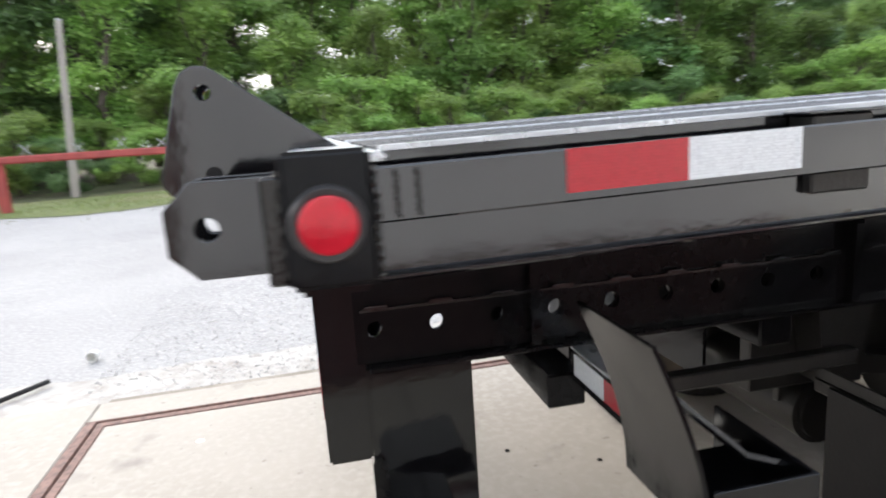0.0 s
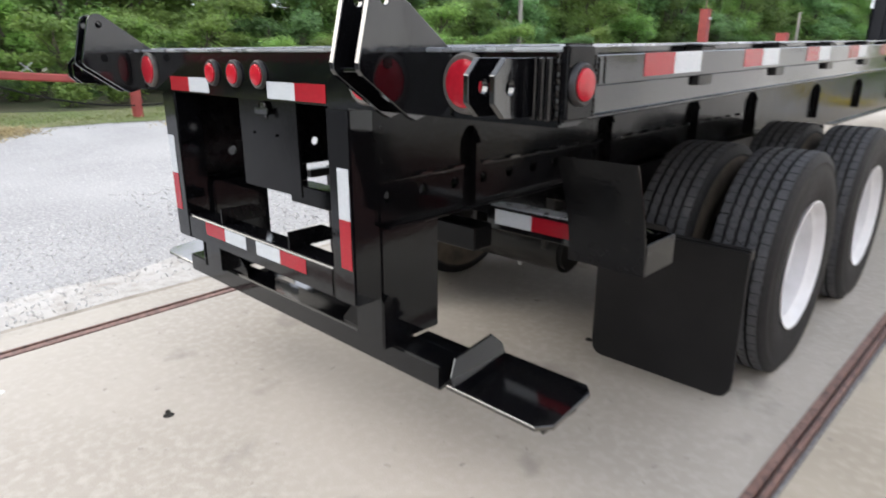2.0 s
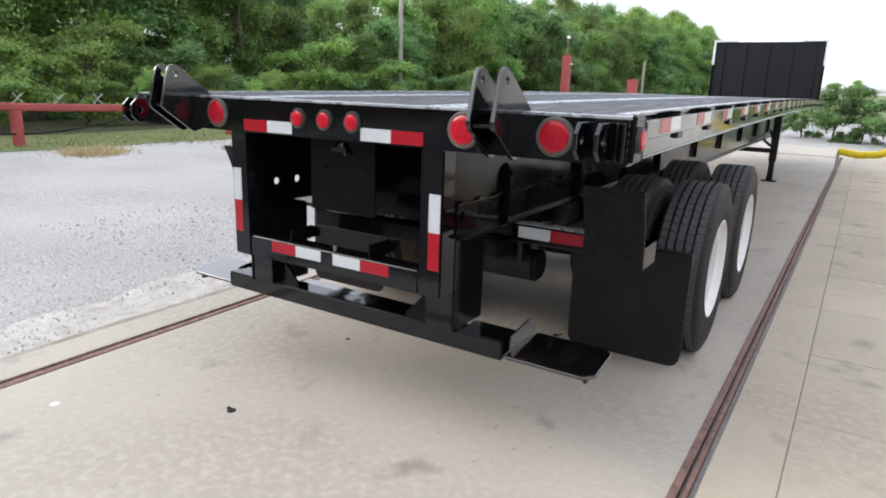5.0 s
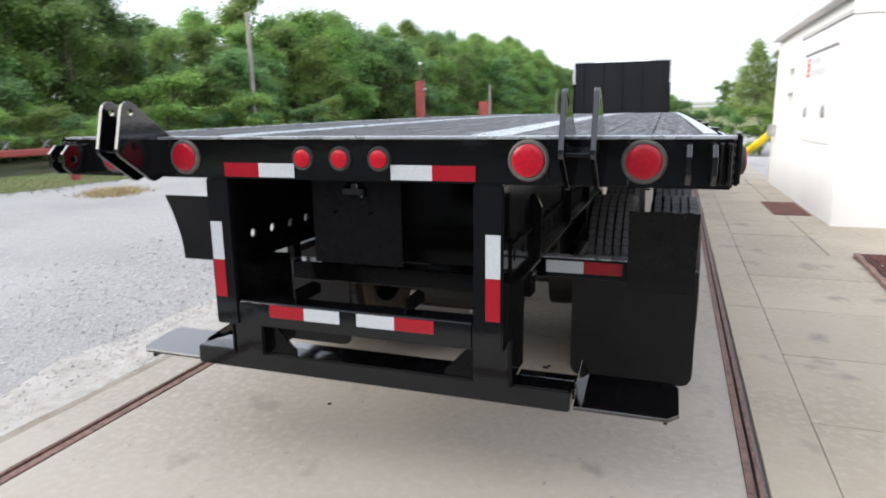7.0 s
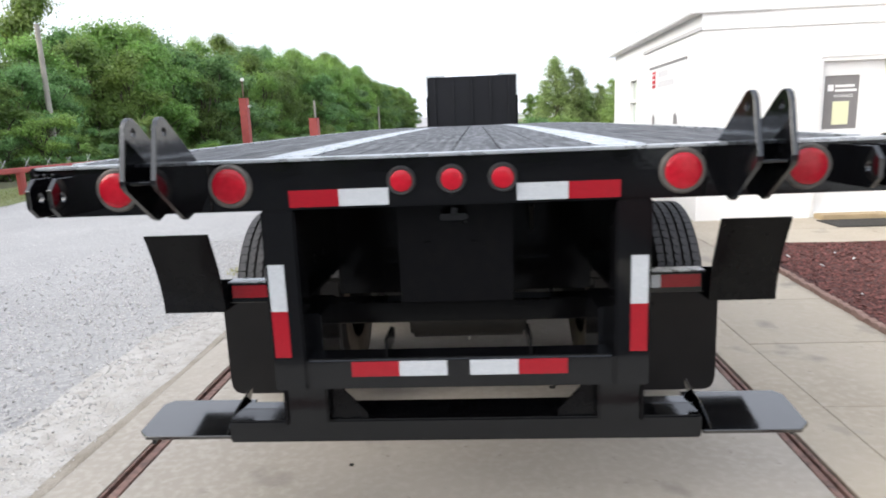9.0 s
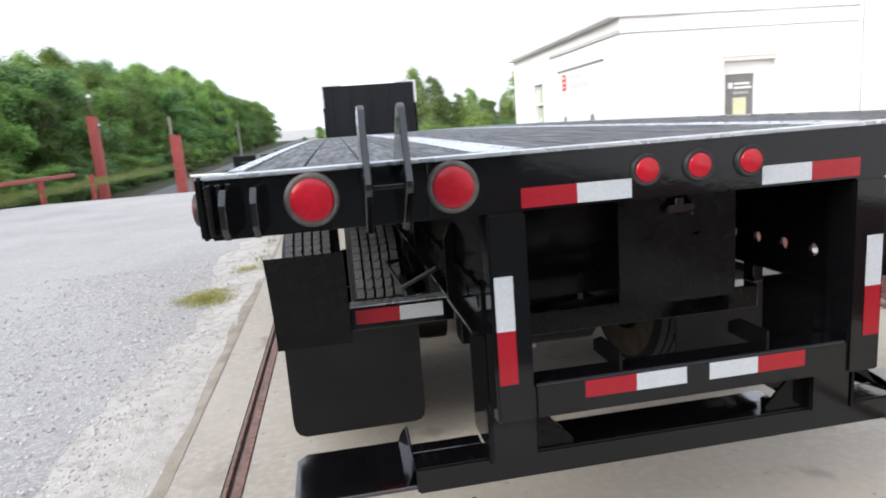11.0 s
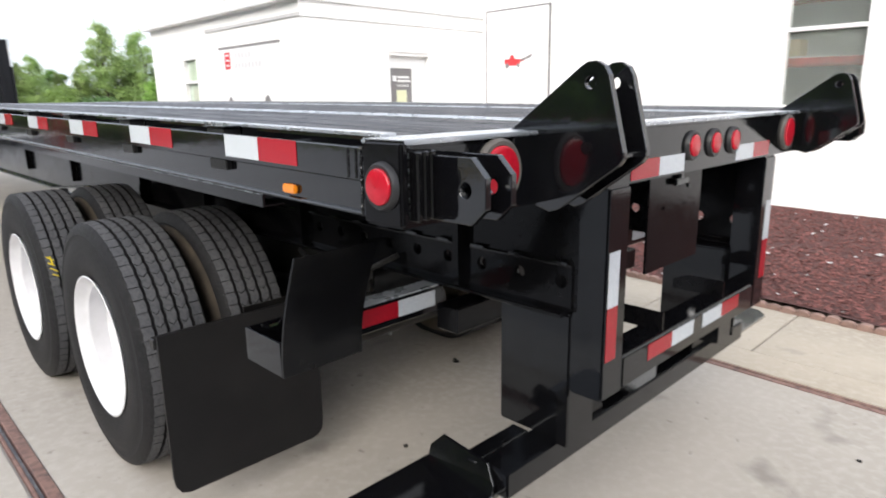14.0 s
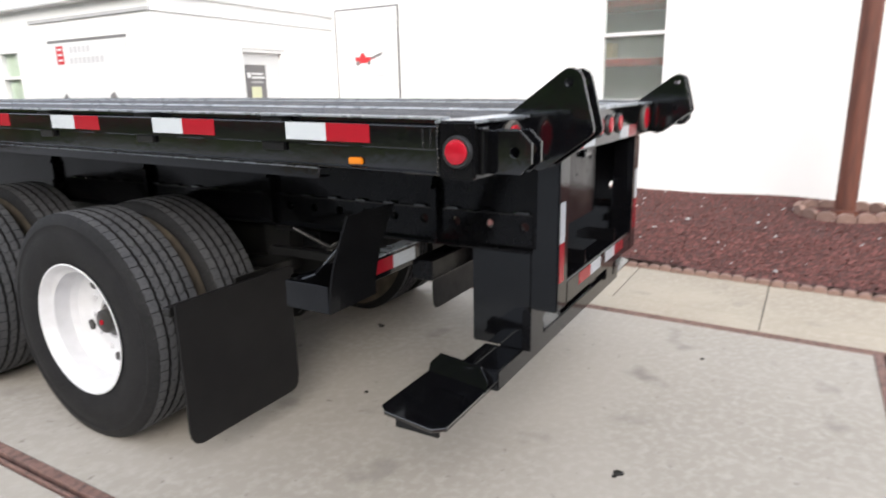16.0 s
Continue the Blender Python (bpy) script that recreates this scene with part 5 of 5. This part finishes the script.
def wheel(s, y, zc=0.515, R=0.519):
    """A dual wheel: two tyres with grooved tread on white dished rims."""
    h = part("dual_wheel", lathe([(s * 0.2, 0.07), (s * 1.02, 0.07), (s * 1.02, 0.13), (s * 1.0, 0.15), (s * 0.7, 0.18), (s * 0.55, 0.2), (s * 0.45, 0.2), (s * 0.45, 0.05)], (0, y, zc), "x", 28), UNDER, trailer, "dark axle hub and brake drum", smooth=True)
    foot = gz(y) + 0.002
    for xo in (1.316 if s > 0 else 1.303, 0.966):
        w = 0.288
        xi = xo - w
        pr = [(xo - 0.05, 0.288), (xo - 0.018, 0.292), (xo - 0.01, 0.315), (xo - 0.002, 0.36), (xo, 0.405), (xo - 0.004, 0.44), (xo - 0.01, 0.462), (xo - 0.007, 0.472), (xo - 0.02, R - 0.012)]
        pr.append((xo - 0.03, R - 0.003))
        for g in (0.074, 0.12, 0.168, 0.214):
            if g > 0.08:
                pr.append((xo - g + 0.0235, R + 0.0004))
            pr += [(xo - g + 0.0062, R), (xo - g + 0.0052, R - 0.013), (xo - g - 0.0052, R - 0.013), (xo - g - 0.0062, R)]
        pr += [(xi + 0.03, R - 0.003), (xi + 0.02, R - 0.012), (xi + 0.007, 0.472), (xi + 0.01, 0.462), (xi, 0.405), (xi + 0.01, 0.315), (xi + 0.018, 0.292), (xi + 0.05, 0.288)]
        tb = tyre_mesh([(s * a, r) for a, r in pr], (0, y, zc), R, s)
        for v in tb.verts:                     # the load flattens the foot
            if v.co.z < foot:
                v.co.z = foot
        ty = part("tyre", tb, RUBBER, h, "black rubber truck tyre with blocky tread", smooth=True)
        ty.data.materials.append(TREAD)
        ty.data.materials.append(DUSTY)
        for f in ty.data.polygons:
            c = f.center
            if math.hypot(c.y - y, c.z - zc) > R - 0.0035 or (c.z < foot + 0.002):
                f.material_index = 1
            elif abs(c.x) < 1.2 and 0.3 < math.hypot(c.y - y, c.z - zc) < 0.455 and abs(f.normal.x) > 0.6:
                f.material_index = 2
        if xo > 1.2:
            rim = part("rim", lathe([(s * (xo - 0.006), 0.302), (s * (xo - 0.004), 0.295), (s * (xo - 0.012), 0.287), (s * (xo - 0.035), 0.275), (s * (xo - 0.045), 0.264), (s * (xo - 0.05), 0.255), (s * (xo - 0.12), 0.25), (s * (xo - 0.128), 0.243),
                                     (s * (xo - 0.15), 0.235), (s * (xo - 0.172), 0.2), (s * (xo - 0.178), 0.16), (s * (xo - 0.174), 0.1), (s * (xo - 0.19), 0.088)], (0, y, zc), "x", 48), WHEEL, h, "white painted dished wheel", smooth=True)
            part("hub_cap", lathe([(s * (xo - 0.2), 0.085), (s * (xo - 0.165), 0.08), (s * (xo - 0.16), 0.06), (s * (xo - 0.125), 0.054), (s * (xo - 0.118), 0.044), (s * (xo - 0.116), 0.0005)], (0, y, zc), "x", 28), HUBM, rim, "dark greasy hub cap", smooth=True)
            part("cap_plug", cyl((s * (xo - 0.1165), y, zc), (s * (xo - 0.11), y, zc), 0.012, n=14), LENS, rim, "small red hub plug")
            for k in range(10):
                a = 2 * math.pi * k / 10
                py, pz = y + 0.145 * math.cos(a), zc + 0.145 * math.sin(a)
                if k % 2:
                    hy, hz = y + 0.19 * math.cos(a + 0.31), zc + 0.19 * math.sin(a + 0.31)
                    part("hand_hole", cyl((s * (xo - 0.176), hy, hz), (s * (xo - 0.168), hy, hz), 0.026, n=18, w=0.002), HUBM, rim, "dark oval hand hole in the wheel disc")
                part("wheel_nut", cyl((s * (xo - 0.18), py, pz), (s * (xo - 0.162), py, pz), 0.014, n=6), WHEEL, rim)
        else:
            part("rim", lathe([(s * (xo - 0.006), 0.296), (s * (xo - 0.012), 0.281), (s * (xo - 0.05), 0.262), (s * (xo - 0.15), 0.25), (s * (xo - 0.15), 0.19)], (0, y, zc), "x", 40), DUSTY, h, "dusty inner wheel", smooth=True)
    return h


for s in (-1, 1):
    for y in (2.02, 3.28):
        wheel(s, y if s > 0 else y - 0.07, *((0.515, 0.519) if s > 0 else (0.541, 0.521)))
# running gear
for y in (2.02, 3.28):
    part("axle", cyl((-0.69, y, 0.516), (0.69, y, 0.516), 0.065, n=18), UNDER, trailer, smooth=True)
    for s in (-1, 1):
        part("brake_chamber", side(merge(cyl((0.42, y - 0.3, 0.62), (0.42, y - 0.1, 0.62), 0.085, n=20, w=0.015), bx(0.41, 0.43, y - 0.1, y, 0.61, 0.63)), s), UNDER, trailer, smooth=True)
        spring = [(y - 0.55 + 0.11 * i, 0.66 + 0.06 * ((i - 5) / 5) ** 2) for i in range(11)]
        part("leaf_spring", side(plate(spring + [(a, z + 0.055) for a, z in reversed(spring)], "x", 0.5, 0.575), s), UNDER, trailer)
for s in (-1, 1):
    for y in (1.42, 2.65, 3.88):
        part("spring_hanger", side(plate([(y - 0.09, 0.937), (y + 0.09, 0.937), (y + 0.06, 0.7), (y - 0.06, 0.7)], "x", 0.49, 0.586), s), UNDER, trailer)
# guessed subframe, added to block light and view between the wheels
for s in (-1, 1):
    part("slider_box", side(bx(0.44, 0.486, 1.2, 4.3, 0.66, 0.936, 0.004), s), UNDER, trailer)
for y in (1.35, 2.62, 3.95):
    part("slider_cross_tube", bx(-0.439, 0.439, y - 0.06, y + 0.06, 0.76, 0.9, 0.006), UNDER, trailer)


def chalk_stroke(steps, a0, da, x0, dx):
    """A crayon stroke on the tread of the forward road-side tyre."""
    pts = []
    for i in range(steps + 1):
        f = i / steps
        a, x = radians(a0 + da * f), x0 + dx * f
        pts.append((x, 3.21 + 0.522 * math.cos(a), 0.541 + 0.522 * math.sin(a)))
    return tube(pts, 0.0035, 5)


for a0, da, x0, dx in ((152, 2.5, -1.268, 0.03), (155.5, 2, -1.266, 0.026), (158.5, 2.5, -1.262, 0.03), (162, 1.5, -1.258, 0.024), (152, 5, -1.252, 0.006)):
    part("crayon_mark", chalk_stroke(6, a0, da, x0, dx), YELLOW, trailer, "yellow crayon mark on the tyre")
part("air_line", tube([(0.3, 0.75, 1.2), (0.32, 1.0, 1.05), (0.2, 1.2, 0.98), (0.05, 1.35, 0.9), (0.0, 1.5, 0.68)], 0.01, 6), UNDER, trailer)
part("air_line", tube([(-0.62, 0.8, 1.0), (-0.75, 0.95, 0.9), (-0.8, 1.1, 0.98), (-0.7, 1.3, 0.95)], 0.01, 6), UNDER, trailer)
part("side_marker", bx(-1.2785, -1.2682, 0.362, 0.412, 1.329, 1.349, 0.004, 2), AMBER, trailer, "small amber side marker")
# winch track below the near edge of the road-side rail
part("winch_track", sweep([(-1.25, 1.266), (-1.19, 1.266), (-1.19, 1.27), (-1.243, 1.27), (-1.243, 1.2925), (-1.19, 1.2925), (-1.19, 1.297), (-1.25, 1.297)], 0.555, 12.6), PAINT, trailer)
# the highlight along the track's top edge, made as a bright strip
part("winch_track_lip", sweep(rect(-1.252, -1.245, 1.2972, 1.3008), 0.555, 12.6), STRIP, trailer, "bright strip standing for the highlight on the winch track")
for k in range(20):
    y = 0.9 + 0.6 * k
    part("track_hanger", bx(-1.235, -1.2, y, y + 0.03, 1.2972 + rise(y), 1.3058 + rise(y), 0.001), UNDER, trailer)
# landing gear
for s in (-1, 1):
    lg = part("landing_leg", side(bx(0.72, 0.84, 10.74, 10.86, 0.45, 1.35, 0.006), s), UNDER, trailer)
    part("inner_leg", side(bx(0.735, 0.825, 10.755, 10.845, 0.2, 0.449, 0.004), s), UNDER, lg)
    part("foot", side(merge(bx(0.66, 0.9, 10.67, 10.93, gz(10.8), gz(10.8) + 0.03, 0.004), plate([(10.69, gz(10.8) + 0.03), (10.91, gz(10.8) + 0.03), (10.85, 0.21), (10.75, 0.21)], "x", 0.73, 0.83)), s), UNDER, lg)
    part("brace", side(tube([(0.78, 10.86, 0.66), (0.62, 11.5, 0.98)], 0.025, 8), s), UNDER, lg)
    part("cross_brace", side(tube([(0.72, 10.8, 0.72), (0.5, 10.8, 0.9), (0.44, 10.8, 1.0)], 0.025, 8), s), UNDER, lg)
part("landing_crossbar", bx(-0.719, 0.719, 10.77, 10.83, 0.6, 0.68, 0.006), UNDER, trailer)
part("crank_handle", tube([(-0.84, 10.8, 0.7), (-0.98, 10.8, 0.7), (-0.985, 10.8, 0.72), (-0.96, 10.8, 1.04), (-0.9, 10.8, 1.06)], 0.012, 8), GALV, trailer, "bent galvanised crank handle")
# yellow load straps folded over the winches below the road-side rail
sr = random.Random(31)
for k in range(9):
    y0 = 7.3 + 0.74 * k + sr.uniform(-0.08, 0.08)
    zt = 1.41 + rise(y0)
    drop = sr.uniform(0.17, 0.27)
    winch = part("winch", merge(cyl((-1.245, y0 - 0.07, zt - 0.09), (-1.245, y0 + 0.07, zt - 0.09), 0.034, n=14, w=0.004), bx(-1.28, -1.21, y0 - 0.078, y0 - 0.071, zt - 0.14, zt - 0.04, 0.002), bx(-1.28, -1.21, y0 + 0.071, y0 + 0.078, zt - 0.14, zt - 0.04, 0.002)), UNDER, trailer, smooth=True)
    for j in range(3):
        q = 0.012 * j
        lean = sr.uniform(-0.05, 0.05)
        line = [(-1.297 - q, zt + 0.006 - q), (-1.318 - q, zt - 0.03), (-1.33 - 1.5 * q, zt - 0.45 * drop), (-1.322 - 1.6 * q, zt - 0.85 * drop), (-1.303 - q, zt - drop - 0.01 * j)]
        strip = bmesh.new()
        rows = []
        for i, (x, z) in enumerate(line):
            sh = lean * i / 4 + 0.012 * math.sin(2.1 * i + k)
            rows.append([strip.verts.new((x - 0.008 * math.sin(3 * w + k + j), y0 - 0.05 + 0.1 * w + sh + 0.02 * (j - 1), z)) for w in (0, 0.33, 0.67, 1)])
        for r0, r1 in zip(rows, rows[1:]):
            for a in range(3):
                strip.faces.new((r0[a], r0[a + 1], r1[a + 1], r1[a]))
        bmesh.ops.solidify(strip, geom=strip.faces[:], thickness=0.004)
        part("strap", strip, YELLOW, winch, "yellow woven load strap hanging in folds", smooth=True)
    if k % 3 != 1:
        part("strap_end", bx(-1.322, -1.314, y0 - 0.03, y0 + 0.05, zt - drop - 0.1, zt - drop + 0.02, 0.003), TRIMW, winch, "white stitched strap end")
# headboard
hb0 = 1.455 + rise(LEN)
part("headboard", bx(-1.145, 1.145, LEN - 0.06, LEN, hb0, 2.82, 0.004), BOARD, trailer)
for k in range(5):
    part("headboard_rib", bx(-0.96 + 0.48 * k - 0.03, -0.96 + 0.48 * k + 0.03, LEN - 0.095, LEN - 0.0605, hb0, 2.8, 0.004), BOARD, trailer)
for s in (-1, 1):
    part("corner_trim", side(merge(bx(0.68, 1.145, LEN - 0.1, LEN, 2.8205, 2.865, 0.003), bx(1.1455, 1.194, LEN - 0.1, LEN, 2.3, 2.865, 0.003)), s), ALU, trailer, "bright aluminium corner trim")
    part("edge_channel", side(bx(1.1455, 1.182, LEN - 0.1, LEN, hb0, 2.299, 0.003), s), PAINT, trailer)

# ---------------------------------------------------------------- trees


def leaf_mesh(name, centres, radii, n, size, seed, material, droop=0.0):
    """Leaves on the shells of many clumps: one mesh of small bent four-cornered leaves."""
    g = np.random.default_rng(seed)
    c = np.array(centres)
    r = np.array(radii)
    pick = g.choice(len(c), n, p=r ** 2 / np.sum(r ** 2))
    d = g.normal(0, 1, (n, 3))
    d[:, 2] += 0.45
    d /= np.linalg.norm(d, axis=1)[:, None]
    rad = r[pick] * np.clip(np.abs(g.normal(0.72, 0.42, n)), 0.05, 2.0)
    flat = g.uniform(0.55, 1.45, (len(c), 3)) * np.array([1, 1, 0.75])
    p = c[pick] + d * rad[:, None] * flat[pick]
    nrm = d * 0.7 + g.normal(0, 0.5, (n, 3)) + np.array([0, 0, 0.8])
    nrm /= np.linalg.norm(nrm, axis=1)[:, None]
    t = np.cross(nrm, g.normal(0, 1, (n, 3)))
    t /= np.linalg.norm(t, axis=1)[:, None]
    b = np.cross(nrm, t)
    s = size * g.uniform(0.55, 1.35, n)[:, None]
    v = np.stack([p - t * s, p + b * s * 0.5 - nrm * s * 0.12, p + t * s, p - b * s * 0.5 - nrm * s * 0.12], 1)
    me = bpy.data.meshes.new(name)
    me.vertices.add(4 * n)
    me.vertices.foreach_set("co", v.astype(np.float32).ravel())
    me.loops.add(4 * n)
    me.loops.foreach_set("vertex_index", np.arange(4 * n, dtype=np.int32))
    me.polygons.add(n)
    me.polygons.foreach_set("loop_start", np.arange(0, 4 * n, 4, dtype=np.int32))
    me.update()
    me.validate()
    me.materials.append(material)
    return me


def limb(p0, p1, r0, r1, seed, n=5):
    g = random.Random(seed)
    pts = []
    for i in range(n + 1):
        f = i / n
        p = Vector(p0).lerp(Vector(p1), f)
        k = 0.09 * (Vector(p1) - Vector(p0)).length * math.sin(math.pi * f)
        pts.append((p + Vector((g.uniform(-k, k), g.uniform(-k, k), 0)), r0 + (r1 - r0) * f))
    bm = bmesh.new()
    rings = []
    for p, r in pts:
        rings.append([bm.verts.new(p + Vector((r * math.cos(a), r * math.sin(a), 0))) for a in (k * math.pi / 3 for k in range(6))])
    for a, b in zip(rings, rings[1:]):
        for k in range(6):
            bm.faces.new((a[k], a[(k + 1) % 6], b[(k + 1) % 6], b[k]))
    return bm


def make_tree(h, spread_r, clumps, leaves, size, seed, material, label, low=0.12, slim=1.0, category="tree", cone=False):
    g = random.Random(seed)
    t = thing("tree" if category == "tree" else "bush", label, category, "trees along the yard" if category == "tree" else "bushes below the trees")
    cs, rs = [], []
    if cone:
        for i in range(clumps):
            f = low + (1 - low) * (i + g.random()) / clumps
            wide = spread_r * (1.02 - f) ** 0.65 * slim + 0.05
            a = g.uniform(0, 6.283)
            q = wide * math.sqrt(g.uniform(0.1, 1.0))
            cs.append((q * math.cos(a), q * math.sin(a), h * f * 0.93))
            rs.append(h * g.choice((0.05, 0.075, 0.105, 0.14)) * g.uniform(0.85, 1.15) * (1.0 - 0.45 * f) + 0.12)
    else:
        boughs = clumps // 4
        for i in range(boughs):                # clumps strung along boughs that rise outwards
            f = low + (0.98 - low) * (i + g.random()) / boughs
            wide = spread_r * max(0.42, math.sin(math.pi * min(1, 0.18 + 0.78 * f)) ** 0.7) * slim * g.uniform(0.7, 1.3)
            a = i * 2.4 + g.uniform(-0.5, 0.5)
            for k in range(6):
                q = wide * (0.18 + 0.2 * k) + g.uniform(-0.15, 0.15)
                b = a + g.uniform(-0.35, 0.35)
                cs.append((q * math.cos(b), q * math.sin(b), h * 0.93 * f + 0.16 * h * (0.06 * k * k - 0.2 * k) * (f - 0.9) + g.uniform(-0.03, 0.03) * h))
                rs.append(h * g.choice((0.04, 0.055, 0.075, 0.1)) * g.uniform(0.8, 1.2) * (1.1 - 0.09 * k) + 0.08)
    limbs = [limb((0, 0, -0.2), (g.uniform(-0.2, 0.2), g.uniform(-0.2, 0.2), h * 0.82), 0.022 * h, 0.006 * h, seed)]
    for i in range(0, len(cs), max(1, len(cs) // 14)):
        x, y, z = cs[i]
        limbs.append(limb((0, 0, z * 0.6), (x, y, z), 0.008 * h, 0.003 * h, seed + i, 3))
    part("trunk", merge(*limbs), BARK, t)
    crown = new("crown", leaf_mesh("crown", cs, rs, leaves, size, seed, material))
    crown.parent = t
    return t


kinds = [make_tree(8.2, 2.3, 40, 26000, 0.09, 101, LEAF, "leafy green broadleaf tree in full summer foliage"),
         make_tree(8.8, 2.0, 38, 25000, 0.09, 202, LEAF2, "yellow-green broadleaf tree in full summer foliage"),
         make_tree(7.4, 2.5, 40, 26000, 0.088, 303, LEAF3, "grey-green broadleaf tree in full summer foliage"),
         make_tree(9.2, 2.2, 42, 26000, 0.095, 404, LEAF, "tall dark green broadleaf tree in full foliage")]
bush = [make_tree(2.3, 1.4, 26, 14000, 0.052, 505, LEAF3, "low grey-green bush at the wood's edge", 0.05, 1.0, "bush"),
        make_tree(2.8, 1.3, 26, 14000, 0.055, 606, LEAF2, "low yellow-green bush at the wood's edge", 0.05, 1.0, "bush")]
slim_tree = make_tree(6.5, 1.5, 60, 20000, 0.085, 707, LEAF_HAZE, "slender green tree behind the yard, paled by painted haze", 0.06, 1.4, cone=True)

tr = random.Random(77)


def put(src, x, y, s, z=None, sz=1.0):
    copy_thing(src, pose(x, y, gz(y) + bank(x, y) - 0.05 if z is None else z, 0, 0, tr.uniform(0, 360)) @ Matrix.Diagonal((s, s, s * sz, 1)))


SKYLINE = ((-60, 10.5), (12, 10.3), (16, 9.7), (20, 9.4), (24.5, 9.0), (26.3, 8.2), (26.9, 6.6), (29, 6.8), (31.3, 7.4), (36, 7.7), (38, 8.6), (42, 10.2), (47, 11.2), (52, 11.3),
           (57, 10.6), (62, 9.4), (66, 9.8), (74, 11.6), (84, 12.7), (100, 13.5), (128, 15.4), (140, 16.4), (160, 16.2), (180, 14.6), (200, 15.0), (225, 16.3), (260, 17.8))
KIND_H = (8.2, 8.8, 7.4, 9.2)


def wood_row(x0, jitter, y0, y1, step, low, high):
    """A row of trees whose tops follow the wood's skyline."""
    y = y0
    while y < y1:
        k = 1 if y < 18 and tr.random() < 0.55 else tr.randrange(4)
        x = x0 + tr.uniform(-jitter, jitter)
        yy = max(y, -59.0)
        for (ya, za), (yb, zb) in zip(SKYLINE, SKYLINE[1:]):
            if ya <= yy < yb:
                top = za + (zb - za) * (yy - ya) / (yb - ya)
        top = 1.5 + (top - 1.5) * (x - 0.5) / -26.5
        s = (top - gz(y)) / KIND_H[k] * tr.uniform(low, high)
        w = min(1.5, max(0.75, s))
        put(kinds[k], x, y, w, None, s / w)
        y += tr.uniform(0.85, 1.15) * step * (1 if y < 62 else 1.55)


wood_row(-23.6, 1.3, -34, 240, 3.3, 0.6, 0.97)
wood_row(-27.4, 1.5, -40, 250, 3.2, 0.9, 1.02)
wood_row(-33.0, 1.8, -46, 240, 3.8, 0.85, 1.0)
y = -30.0
while y < 100:
    put(bush[tr.randrange(2)], -20.4 + tr.uniform(-0.9, 0.8), y, tr.uniform(0.7, 1.45))
    y += tr.uniform(1.3, 2.2)
y = -20.0
while y < 17:                       # brush close behind the fence
    put(bush[1 if tr.random() < 0.7 else 0], -17.4 + tr.uniform(-0.6, 0.5), y, tr.uniform(0.55, 1.0))
    y += tr.uniform(1.4, 2.4)
for x, yy, h in ((22.6, 178, 18.8), (27.6, 180, 16.2), (31.0, 181, 10.5), (34.5, 180, 11.0), (37.8, 178, 12.3), (44.0, 181, 8.5), (48.7, 180, 10.5),
                 (53.6, 178, 20.6), (63.5, 179, 19.3), (58.5, 181, 11.0), (68.0, 180, 10.0), (18.6, 180, 8.0)):
    put(slim_tree, x, yy, h / 6.3)
for x, s in ((-5.2, 0.36), (-3.0, 0.52), (-0.6, 0.62), (2.0, 0.6)):
    put(kinds[tr.randrange(4)], x, 93, s)
for k in range(16):
    put(kinds[tr.randrange(4)], 15 + 3.9 * k + tr.uniform(-0.8, 0.8), 184, tr.uniform(0.85, 1.1))
for x, yy, s in ((-1.5, 62, 1.0), (0.8, 60, 1.4), (2.8, 60, 1.1), (4.6, 58, 1.2), (6.4, 56, 1.1), (8.4, 54, 1.0), (11.5, 54, 1.2), (15.5, 54, 1.2), (19.5, 54, 1.3), (22, 54, 1.4)):
    put(bush[tr.randrange(2)], x, yy, s * 1.5)
x = -34.0
while x < 26:                       # unseen trees added behind the yard, to darken what the paint reflects
    put(kinds[tr.randrange(4)], x, -31 + tr.uniform(-1.5, 1.5), tr.uniform(0.95, 1.2))
    put(bush[tr.randrange(2)], x + 1.2, -28 + tr.uniform(-1, 1), tr.uniform(0.8, 1.3))
    x += tr.uniform(2.6, 3.6)
# the first trees stand in the wood too
for k, o in enumerate(kinds):
    o.matrix_world = pose(-34, 8 + 9 * k, 0.2)
for k, o in enumerate(bush):
    o.matrix_world = pose(-18.2, 30.5 + 2.4 * k, 0.2)
slim_tree.matrix_world = pose(62, 180, 0.7) @ Matrix.Diagonal((1.6, 1.6, 1.6, 1))

hill = bmesh.new()
hp0 = [hill.verts.new((-400 + 50 * i, 420, -2)) for i in range(21)]
hp1 = [hill.verts.new((-400 + 50 * i, 640, 11 + 5 * noise.noise(Vector((i * 0.37, 0, 1))))) for i in range(21)]
hp2 = [hill.verts.new((-400 + 50 * i, 900, 5)) for i in range(21)]
for p, q in ((hp0, hp1), (hp1, hp2)):
    for i in range(20):
        hill.faces.new((p[i], p[i + 1], q[i + 1], q[i]))
tagged(obj("far_hill", hill, HILL, smooth=True), "low green far hill on the horizon", "hill", kind="structure")
